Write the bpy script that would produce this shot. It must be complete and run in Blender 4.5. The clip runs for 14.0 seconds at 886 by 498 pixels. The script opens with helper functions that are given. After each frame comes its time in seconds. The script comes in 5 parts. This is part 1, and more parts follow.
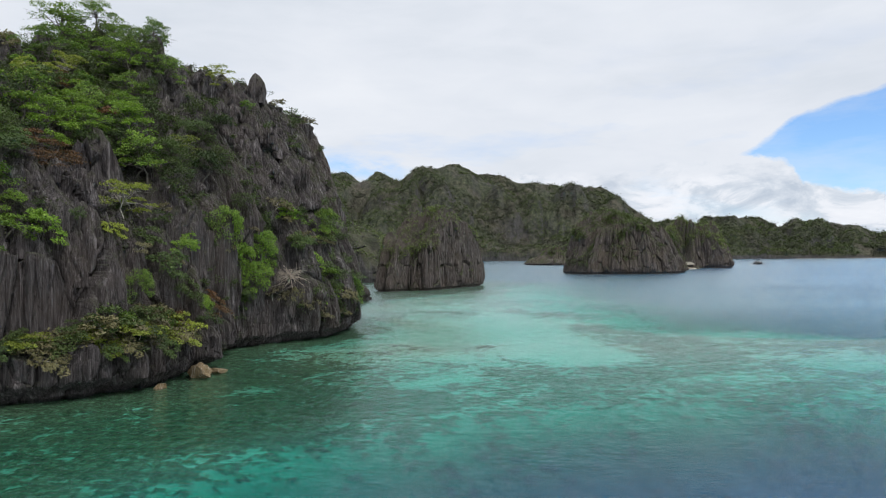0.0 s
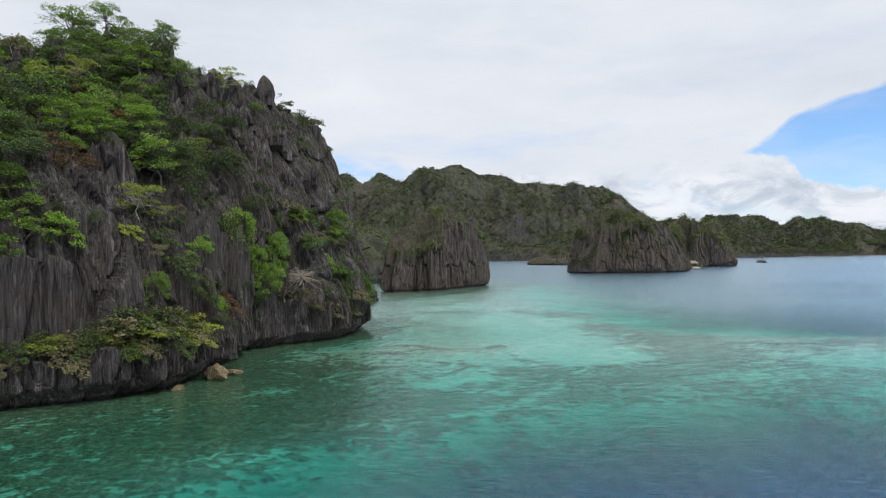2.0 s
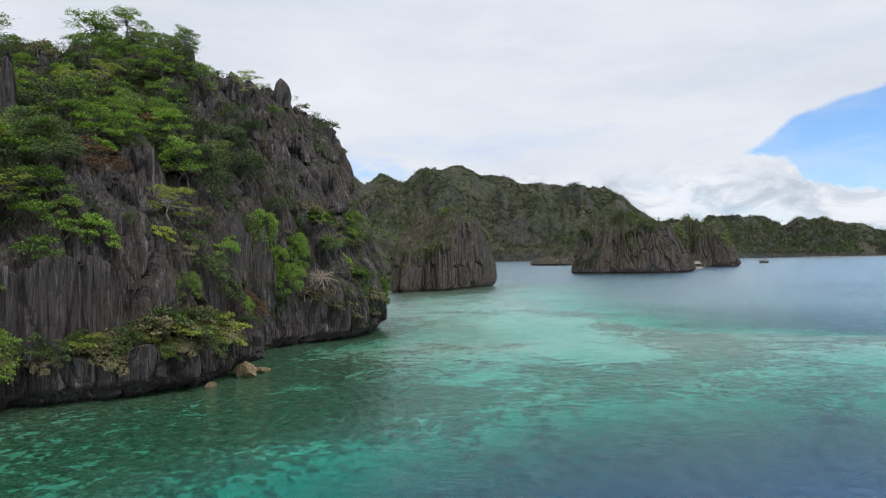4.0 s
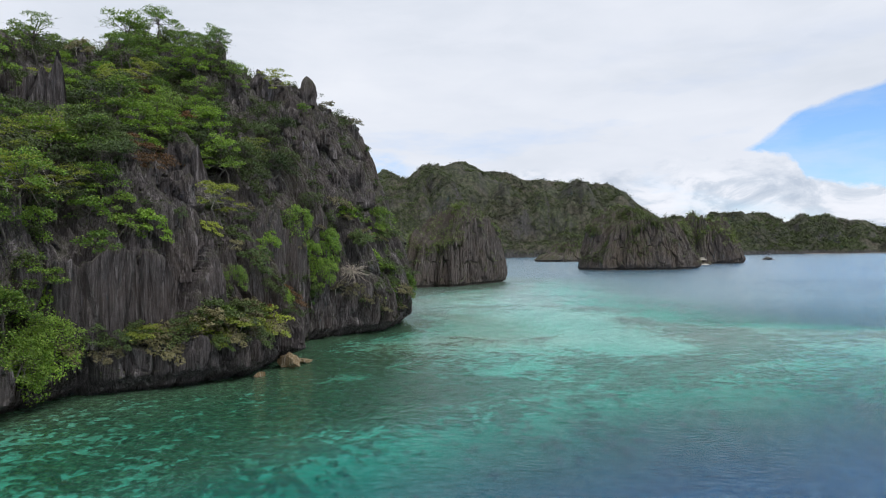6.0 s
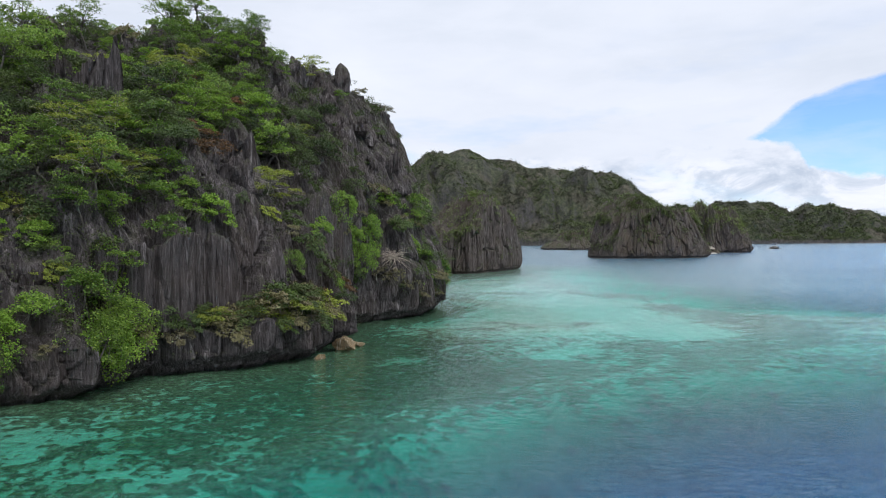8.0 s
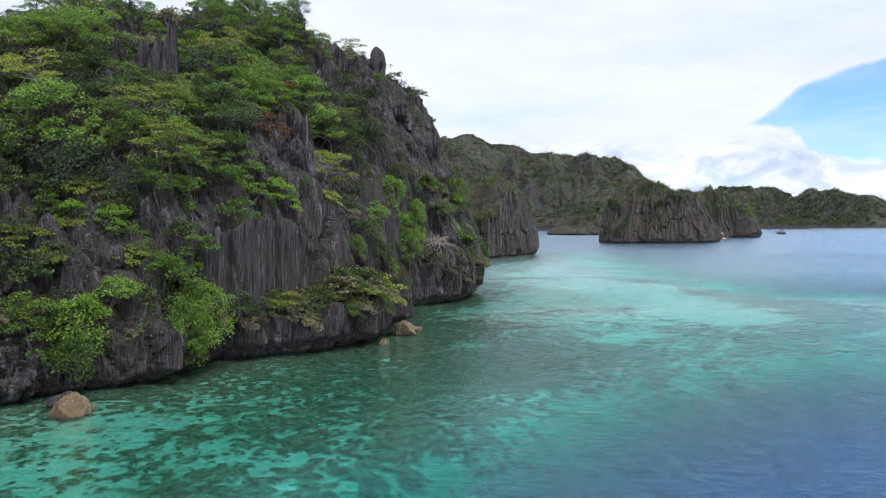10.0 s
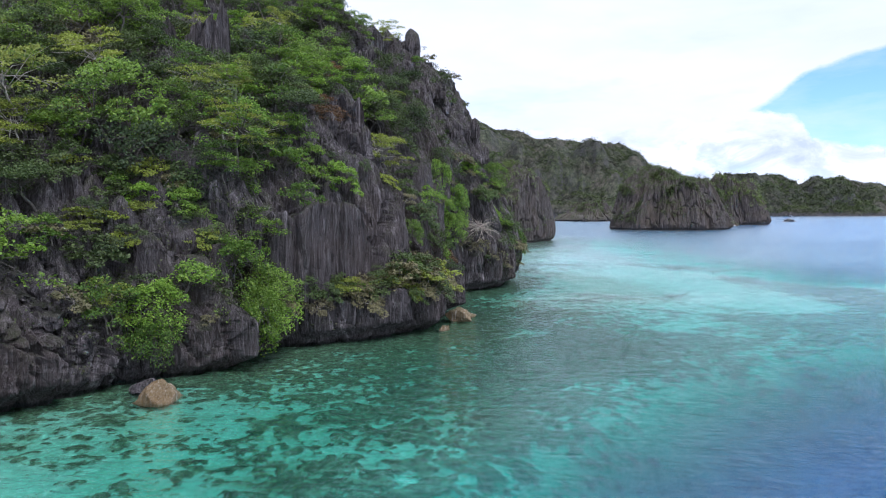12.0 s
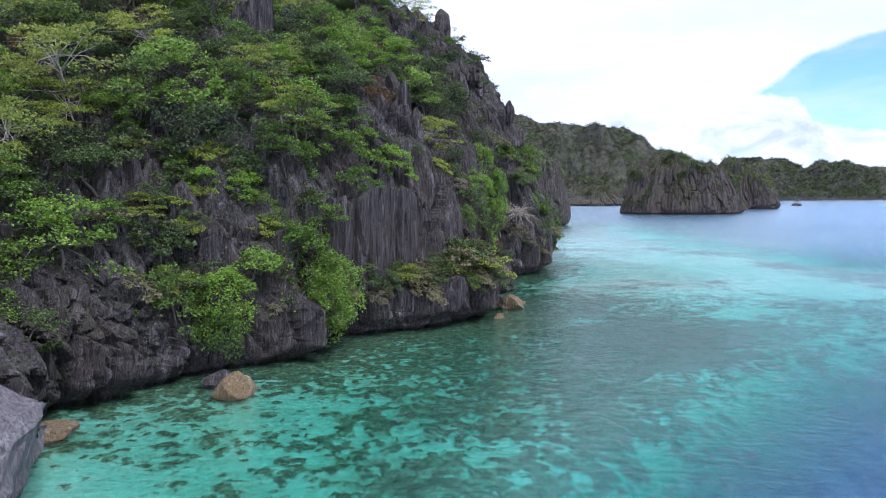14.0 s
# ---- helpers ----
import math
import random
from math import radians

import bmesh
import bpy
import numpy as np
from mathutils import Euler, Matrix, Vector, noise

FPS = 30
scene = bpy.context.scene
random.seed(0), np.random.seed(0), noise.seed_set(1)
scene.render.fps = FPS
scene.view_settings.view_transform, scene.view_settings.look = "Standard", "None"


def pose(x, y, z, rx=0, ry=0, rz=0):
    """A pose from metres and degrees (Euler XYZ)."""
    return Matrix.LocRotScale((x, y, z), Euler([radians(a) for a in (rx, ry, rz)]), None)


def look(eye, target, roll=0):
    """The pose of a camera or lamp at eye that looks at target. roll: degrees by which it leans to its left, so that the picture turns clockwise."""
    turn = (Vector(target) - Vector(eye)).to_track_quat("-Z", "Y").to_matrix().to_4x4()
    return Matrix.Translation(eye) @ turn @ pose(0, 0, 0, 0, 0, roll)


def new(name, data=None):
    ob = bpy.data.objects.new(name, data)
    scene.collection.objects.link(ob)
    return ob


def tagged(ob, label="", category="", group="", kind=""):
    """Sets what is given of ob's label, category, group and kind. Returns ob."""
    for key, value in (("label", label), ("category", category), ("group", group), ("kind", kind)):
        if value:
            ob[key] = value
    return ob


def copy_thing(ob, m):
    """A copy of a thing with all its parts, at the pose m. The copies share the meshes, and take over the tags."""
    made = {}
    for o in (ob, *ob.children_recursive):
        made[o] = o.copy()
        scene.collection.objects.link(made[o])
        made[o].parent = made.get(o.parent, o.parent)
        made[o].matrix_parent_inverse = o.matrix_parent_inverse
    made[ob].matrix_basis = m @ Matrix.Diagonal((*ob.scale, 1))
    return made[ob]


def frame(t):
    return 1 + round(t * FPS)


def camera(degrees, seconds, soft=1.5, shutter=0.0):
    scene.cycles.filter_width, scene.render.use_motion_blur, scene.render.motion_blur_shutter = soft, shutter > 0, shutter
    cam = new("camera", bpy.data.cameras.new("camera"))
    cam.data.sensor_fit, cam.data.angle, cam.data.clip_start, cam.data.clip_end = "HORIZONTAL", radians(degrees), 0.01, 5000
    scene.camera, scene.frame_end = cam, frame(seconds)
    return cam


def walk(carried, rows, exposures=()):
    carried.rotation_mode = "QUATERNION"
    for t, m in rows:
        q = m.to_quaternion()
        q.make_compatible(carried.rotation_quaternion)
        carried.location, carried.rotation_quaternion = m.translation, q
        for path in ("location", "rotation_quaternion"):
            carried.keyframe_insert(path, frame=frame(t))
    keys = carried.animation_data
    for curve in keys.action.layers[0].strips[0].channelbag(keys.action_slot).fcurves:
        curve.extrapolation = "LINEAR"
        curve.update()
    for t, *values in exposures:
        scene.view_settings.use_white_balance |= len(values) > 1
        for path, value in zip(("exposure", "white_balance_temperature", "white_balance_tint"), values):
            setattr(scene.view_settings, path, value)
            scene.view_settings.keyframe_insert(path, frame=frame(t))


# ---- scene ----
cam = camera(66.6, 14.0, soft=1.05)
PATH = [
    (0, (-0.005, 0.043, 10.104), (0.043, 2.043, 10.117), -0.4),
    (0.5, (-0.22, 0.172, 10.087), (-0.175, 2.172, 10.101), -0.5),
    (1, (-0.465, 0.154, 10.08), (-0.42, 2.153, 10.094), -0.6),
    (1.5, (-0.749, 0.031, 10.091), (-0.705, 2.031, 10.106), -0.6),
    (2, (-1.07, -0.154, 10.072), (-1.027, 1.846, 10.087), -0.8),
    (2.5, (-1.468, -0.481, 10.064), (-1.425, 1.519, 10.079), -0.8),
    (3, (-1.91, -0.783, 10.077), (-1.868, 1.217, 10.094), -0.9),
    (5.5, (-5.433, -2.777, 10.066), (-5.394, -0.777, 10.077), -0.7),
    (6, (-6.385, -3.171, 10.011), (-6.346, -1.171, 10.016), -0.7),
    (6.5, (-7.416, -3.498, 9.974), (-7.379, -1.498, 9.97), -0.7),
    (7, (-8.581, -3.702, 9.928), (-8.544, -1.702, 9.916), -0.6),
    (7.5, (-9.768, -3.913, 9.876), (-9.732, -1.913, 9.855), -0.6),
    (8, (-11.062, -4.037, 9.873), (-11.026, -2.038, 9.842), -0.4),
    (10.5, (-17.706, -3.552, 9.8), (-17.67, -1.554, 9.716), -0.4),
    (11, (-18.96, -3.281, 9.769), (-18.925, -1.284, 9.676), -0.3),
    (11.5, (-20.169, -3.025, 9.774), (-20.134, -1.028, 9.669), -0.2),
    (12, (-21.352, -2.713, 9.818), (-21.317, -0.717, 9.701), -0.1),
    (12.5, (-22.482, -2.376, 9.849), (-22.448, -0.381, 9.72), -0.2),
    (13, (-23.602, -2.07, 9.814), (-23.569, -0.075, 9.676), -0.2),
    (13.5, (-24.661, -1.652, 9.826), (-24.629, 0.342, 9.675), -0.2),
    (14, (-25.651, -1.178, 9.833), (-25.618, 0.815, 9.671), -0.2),
]
walk(cam, [(t, look(eye, target, roll)) for t, eye, target, roll in PATH], exposures=[(0, 0.0, 6230, 11), (3, -0.02, 6220, 11), (5.5, 0.0, 6170, 12), (8, 0.1, 6030, 13), (11, 0.33, 5650, 18), (14, 0.46, 5400, 22)])

# ---- light: high thin overcast with a gap of blue ----
SUN_DIR = Vector((0.30, -0.33, 0.89)).normalized()
world = bpy.data.worlds.new("sky")
scene.world = world
world.use_nodes = True


class Nodes:
    """Short hand for building a node tree."""

    def __init__(self, tree):
        self.tree = tree
        tree.nodes.clear()

    def add(self, kind, sets=None, **ins):
        n = self.tree.nodes.new(kind)
        for k, v in (sets or {}).items():
            setattr(n, k, v)
        for k, v in ins.items():
            self.put(n.inputs[int(k[1:])] if k[0] == "i" and k[1:].isdigit() else n.inputs[k.replace("_", " ")], v)
        return n

    def put(self, sock, v):
        if hasattr(v, "is_output"):
            self.tree.links.new(v, sock)
        elif hasattr(v, "outputs"):
            self.tree.links.new(v.outputs[0], sock)
        else:
            sock.default_value = v

    def math(self, op, a, b=0.0, c=0.0, clamp=False):
        return self.add("ShaderNodeMath", {"operation": op, "use_clamp": clamp}, i0=a, i1=b, i2=c).outputs[0]

    def ramp(self, fac, *stops, mode="LINEAR"):
        n = self.add("ShaderNodeValToRGB", i0=fac)
        n.color_ramp.interpolation = mode
        el = n.color_ramp.elements
        while len(el) < len(stops):
            el.new(0.5)
        for e, (p, c) in zip(el, stops):
            e.position = p
            e.color = (c, c, c, 1) if isinstance(c, (int, float)) else (*c, 1)
        return n.outputs[0]

    def mix(self, fac, a, b, blend="MIX"):
        n = self.add("ShaderNodeMix", {"data_type": "RGBA", "blend_type": blend, "clamp_factor": True})
        self.put(n.inputs[0], fac)
        for s, v in ((n.inputs[6], a), (n.inputs[7], b)):
            self.put(s, (*v, 1) if isinstance(v, tuple) and len(v) == 3 else v)
        return n.outputs[2]

    def noise(self, vec, scale, detail=4, rough=0.55, distort=0.0, out=0):
        n = self.add("ShaderNodeTexNoise", Scale=scale, Detail=detail, Roughness=rough, Distortion=distort)
        if vec is not None:
            self.put(n.inputs["Vector"], vec)
        return n.outputs[out]

    def scaled(self, vec, x, y, z):
        return self.add("ShaderNodeVectorMath", {"operation": "MULTIPLY"}, i0=vec, i1=(x, y, z)).outputs[0]


def build_sky():
    n = Nodes(world.node_tree)
    d = n.add("ShaderNodeTexCoord").outputs["Generated"]
    sep = n.add("ShaderNodeSeparateXYZ", i0=d)
    x, y, z = sep.outputs
    sky = n.add("ShaderNodeTexSky", {"sky_type": "NISHITA", "sun_disc": False, "sun_elevation": math.asin(SUN_DIR.z), "sun_rotation": math.atan2(SUN_DIR.x, SUN_DIR.y), "air_density": 1.0, "dust_density": 0.4, "ozone_density": 2.0})
    # the blue gap opens to the east, low over the horizon; a = azimuth, e = elevation
    a = n.math("ARCTAN2", x, y)
    e = n.math("ARCSINE", z)
    ahead = n.math("MAXIMUM", y, 0.12)
    u, v = n.math("DIVIDE", x, ahead), n.math("DIVIDE", z, ahead)
    wob2 = n.math("SUBTRACT", n.noise(n.scaled(d, 1, 1, 2.2), 16.0, 6, 0.6), 0.5)
    wob3 = n.math("SUBTRACT", n.noise(n.scaled(d, 1, 1, 1.6), 34.0, 7, 0.62), 0.5)
    top = n.ramp(u, (0.40, 0.10), (0.4716, 0.151), (0.519, 0.176), (0.546, 0.199), (0.575, 0.213), (0.61, 0.226), (0.68, 0.247), (1.0, 0.38))
    top = n.math("MULTIPLY_ADD", wob2, 0.022, n.math("MULTIPLY_ADD", wob3, 0.012, top))
    low = n.ramp(u, (0.40, 0.15), (0.47, 0.144), (0.535, 0.132), (0.552, 0.122), (0.566, 0.100), (0.61, 0.092), (0.68, 0.085), (1.0, 0.085))
    low = n.math("MULTIPLY_ADD", wob3, 0.026, n.math("MULTIPLY_ADD", wob2, 0.010, low))
    up_gap = n.math("DIVIDE", n.math("SUBTRACT", top, v), 0.010, clamp=True)
    low_gap = n.math("DIVIDE", n.math("SUBTRACT", v, low), 0.007, clamp=True)
    gap = n.math("MULTIPLY", up_gap, low_gap)
    veil = n.ramp(n.noise(n.scaled(d, 0.8, 0.8, 3.2), 5.0, 6, 0.6), (0.40, 1.0), (0.66, 0.62))
    gap = n.math("MULTIPLY", gap, veil)
    # thin places in the sheet
    thin = n.noise(n.scaled(d, 1.0, 1.0, 4.0), 2.6, 5, 0.6)
    thin = n.ramp(thin, (0.53, 0.0), (0.72, 0.6))
    belt = n.math("MULTIPLY", n.math("DIVIDE", n.math("SUBTRACT", 0.30, e), 0.2, clamp=True), thin)
    # a paler window low in the north
    da, de = n.math("DIVIDE", n.math("ADD", a, 0.11), 0.11), n.math("DIVIDE", n.math("SUBTRACT", e, 0.125), 0.028)
    window = n.math("SUBTRACT", 1.0, n.math("ADD", n.math("MULTIPLY", da, da), n.math("MULTIPLY", de, de)), clamp=True)
    window = n.math("MULTIPLY", window, n.ramp(n.noise(n.scaled(d, 1.0, 1.0, 3.0), 9.0, 6, 0.6), (0.40, 0.0), (0.62, 0.95)))
    gap = n.math("MAXIMUM", gap, n.math("MAXIMUM", belt, window))
    # cloud body: soft grey folds, brighter cumulus along the horizon
    puff = n.noise(n.scaled(d, 1.0, 1.0, 1.9), 13.0, 9, 0.6, 0.5)
    sheet = n.noise(n.scaled(d, 1.0, 1.0, 3.0), 2.0, 5, 0.5)
    fold = n.noise(n.scaled(d, 1.0, 1.0, 3.6), 6.5, 7, 0.58, 0.4)
    sheet = n.math("MULTIPLY_ADD", n.math("SUBTRACT", fold, 0.5), 0.35, sheet)
    c1 = n.ramp(sheet, (0.28, (0.68, 0.72, 0.76)), (0.5, (0.79, 0.815, 0.845)), (0.68, (0.86, 0.875, 0.89)))
    c2 = n.ramp(puff, (0.36, (0.55, 0.61, 0.68)), (0.47, (0.70, 0.745, 0.79)), (0.53, (0.86, 0.875, 0.895)), (0.62, (0.92, 0.925, 0.935)))
    lowband = n.math("DIVIDE", n.math("SUBTRACT", n.math("MULTIPLY_ADD", wob2, 0.10, 0.118), e), 0.03, clamp=True)
    cloud = n.mix(lowband, c1, c2)
    blue = n.mix(1.0, sky.outputs[0], (0.112, 0.136, 0.165), "MULTIPLY")
    col = n.mix(gap, cloud, blue)
    bg = n.add("ShaderNodeBackground", Color=col, Strength=1.0)
    n.add("ShaderNodeOutputWorld", Surface=bg)


build_sky()
sun = new("sun", bpy.data.lights.new("sun", "SUN"))
sun.data.energy, sun.data.angle, sun.data.color = 2.2, radians(16), (1.0, 0.96, 0.9)
sun.matrix_world = look((0, 0, 200), Vector((0, 0, 200)) - SUN_DIR * 10)

# ---- materials ----


def material(name):
    m = bpy.data.materials.new(name)
    m.use_nodes = True
    return m, Nodes(m.node_tree)


def rock_material(name, dark, mid, pale, stain, moss=0.0, size=1.0, cracks=0.12):
    """Weathered limestone: vertical drip streaks, pale scars, brown stains."""
    m, n = material(name)
    p = n.add("ShaderNodeNewGeometry").outputs["Position"]
    nz = n.add("ShaderNodeSeparateXYZ", i0=n.add("ShaderNodeNewGeometry").outputs["Normal"]).outputs[2]
    streak = n.noise(n.scaled(p, 1.0, 1.0, 0.09), 1.7 / size, 8, 0.68, 0.35)
    fine = n.noise(n.scaled(p, 1.0, 1.0, 0.10), 5.5 / size, 7, 0.72, 0.2)
    grit = n.noise(p, 11.0 / size, 5, 0.7)
    big = n.noise(p, 0.16 / size, 4, 0.5)
    vor = n.add("ShaderNodeTexVoronoi", {"feature": "DISTANCE_TO_EDGE"}, Vector=n.scaled(p, 1.0, 1.0, 0.35), Scale=1.6 / size)
    col = n.ramp(streak, (0.30, dark), (0.45, mid), (0.55, mid), (0.66, pale))
    col = n.mix(n.ramp(fine, (0.36, 0.8), (0.52, 0.0)), col, dark)
    col = n.mix(n.ramp(grit, (0.58, 0.0), (0.74, 0.6)), col, pale)
    col = n.mix(n.ramp(big, (0.45, 0.0), (0.70, 0.7)), col, stain)
    # crack lines darkened in the colour too, standing in for shade inside them
    col = n.mix(n.ramp(vor.outputs[0], (0.0, 0.35), (0.02, 0.0)), col, dark)
    thin = n.noise(n.scaled(p, 1.0, 1.0, 0.05), 8.5 / size, 6, 0.65, 0.25)
    col = n.mix(n.ramp(thin, (0.50, 0.0), (0.68, 0.42)), col, pale)
    col = n.mix(n.ramp(thin, (0.34, 0.4), (0.45, 0.0)), col, dark)
    if moss:
        patch = n.noise(p, 0.8 / size, 5, 0.6)
        k = n.math("MULTIPLY", n.ramp(nz, (0.15, 0.0), (0.6, 1.0)), n.ramp(patch, (0.42, 0.0), (0.58, moss)))
        col = n.mix(k, col, (0.05, 0.062, 0.022))
    rel = n.math("ADD", n.math("MULTIPLY", streak, 0.8), n.math("MULTIPLY_ADD", fine, 0.6, n.math("MULTIPLY", grit, 0.28)))
    rel = n.math("MULTIPLY_ADD", n.ramp(vor.outputs[0], (0.0, 0.0), (0.06, 1.0)), cracks, rel)
    bump = n.add("ShaderNodeBump", Strength=1.0, Distance=0.45 * size, Height=rel)
    bs = n.add("ShaderNodeBsdfPrincipled", Base_Color=col, Roughness=0.88, Normal=bump)
    bs.inputs["Specular IOR Level"].default_value = 0.25
    n.add("ShaderNodeOutputMaterial", Surface=bs)
    return m


def leaf_material(name, a, b, c, glow=0.38, dull=0.25):
    """Leaves that differ from tree to tree and from leaf to leaf."""
    m, n = material(name)
    r = n.add("ShaderNodeObjectInfo").outputs["Random"]
    isl = n.add("ShaderNodeNewGeometry").outputs["Random Per Island"]
    col = n.mix(n.math("MULTIPLY_ADD", isl, 0.6, n.math("MULTIPLY_ADD", r, 1.0, -0.35), clamp=True), a, b)
    fade = n.ramp(n.math("FRACT", n.math("MULTIPLY", r, 7.31)), (0.35, 0.0), (1.0, dull))
    col = n.mix(fade, col, (0.12, 0.13, 0.055))
    col = n.mix(n.ramp(isl, (0.78, 0.0), (0.95, 0.5)), col, c)
    d = n.add("ShaderNodeBsdfPrincipled", Base_Color=col, Roughness=0.55)
    d.inputs["Specular IOR Level"].default_value = 0.3
    t = n.add("ShaderNodeBsdfTranslucent", Color=col)
    s = n.add("ShaderNodeMixShader", i0=glow, i1=d, i2=t)
    n.add("ShaderNodeOutputMaterial", Surface=s)
    return m


def bark_material(name, a, b):
    m, n = material(name)
    p = n.add("ShaderNodeNewGeometry").outputs["Position"]
    k = n.noise(n.scaled(p, 1, 1, 0.3), 9.0, 5, 0.6)
    col = n.ramp(k, (0.3, a), (0.7, b))
    bs = n.add("ShaderNodeBsdfPrincipled", Base_Color=col, Roughness=0.85, Normal=n.add("ShaderNodeBump", Strength=0.5, Distance=0.03, Height=k))
    n.add("ShaderNodeOutputMaterial", Surface=bs)
    return m


def plain_material(name, a, b, scale=4.0, rough=0.6):
    m, n = material(name)
    p = n.add("ShaderNodeTexCoord").outputs["Object"]
    k = n.noise(p, scale, 5, 0.6)
    bs = n.add("ShaderNodeBsdfPrincipled", Base_Color=n.ramp(k, (0.3, a), (0.7, b)), Roughness=rough)
    n.add("ShaderNodeOutputMaterial", Surface=bs)
    return m


def water_material():
    """Clear sea water: what lies below shows through, the sky and the cliffs mirror in small waves."""
    m, n = material("sea_water")
    p = n.add("ShaderNodeNewGeometry").outputs["Position"]
    y = n.add("ShaderNodeSeparateXYZ", i0=p).outputs[1]
    lean = n.add("ShaderNodeVectorRotate", {"rotation_type": "Z_AXIS"}, Vector=p, Angle=0.16).outputs[0]
    rip = n.noise(n.scaled(lean, 0.50, 1.0, 1.0), 2.7, 5, 0.62, 0.6)
    swell = n.noise(n.scaled(p, 0.6, 1.0, 1.0), 0.8, 3, 0.5, 0.5)
    h = n.math("MULTIPLY_ADD", swell, 1.3, n.math("MULTIPLY", rip, 0.9))
    gust = n.noise(n.scaled(p, 0.35, 1.0, 1.0), 0.03, 5, 0.55)
    # rougher up the bay than inshore, fitted to how the camera sees reflections
    x = n.add("ShaderNodeSeparateXYZ", i0=p).outputs[0]
    off = n.math("MULTIPLY_ADD", x, 0.872, n.math("MULTIPLY", y, -0.49))
    far_mask = n.math("MAXIMUM", n.math("MULTIPLY", n.math("DIVIDE", n.math("ADD", off, 47.0), 24.0, clamp=True), 0.25), n.math("DIVIDE", n.math("SUBTRACT", y, 55.0), 80.0, clamp=True))
    rough = n.math("ADD", n.math("MULTIPLY_ADD", far_mask, 0.205, 0.045), n.math("MULTIPLY", n.math("SUBTRACT", gust, 0.5), 0.10))
    far_gain = n.math("ADD", 1.0, n.math("MULTIPLY", n.math("DIVIDE", n.math("SUBTRACT", y, 60.0), 90.0, clamp=True), 0.4))
    bump = n.add("ShaderNodeBump", Strength=n.math("MULTIPLY", far_gain, n.ramp(gust, (0.35, 0.6), (0.65, 1.0))), Distance=0.13, Height=h)
    soft = n.add("ShaderNodeBump", Strength=1.0, Distance=0.010, Height=h)
    fr = n.math("MINIMUM", n.add("ShaderNodeFresnel", IOR=1.41, Normal=bump), 0.82)
    gl = n.add("ShaderNodeBsdfGlossy", {"distribution": "MULTI_GGX"}, Color=(0.85, 0.97, 1.0, 1), Roughness=rough, Normal=bump)
    tr = n.add("ShaderNodeBsdfRefraction", Color=(0.92, 0.96, 0.97, 1), Roughness=0.0, IOR=1.33, Normal=soft)
    n.add("ShaderNodeOutputMaterial", Surface=n.add("ShaderNodeMixShader", i0=fr, i1=tr, i2=gl))
    return m


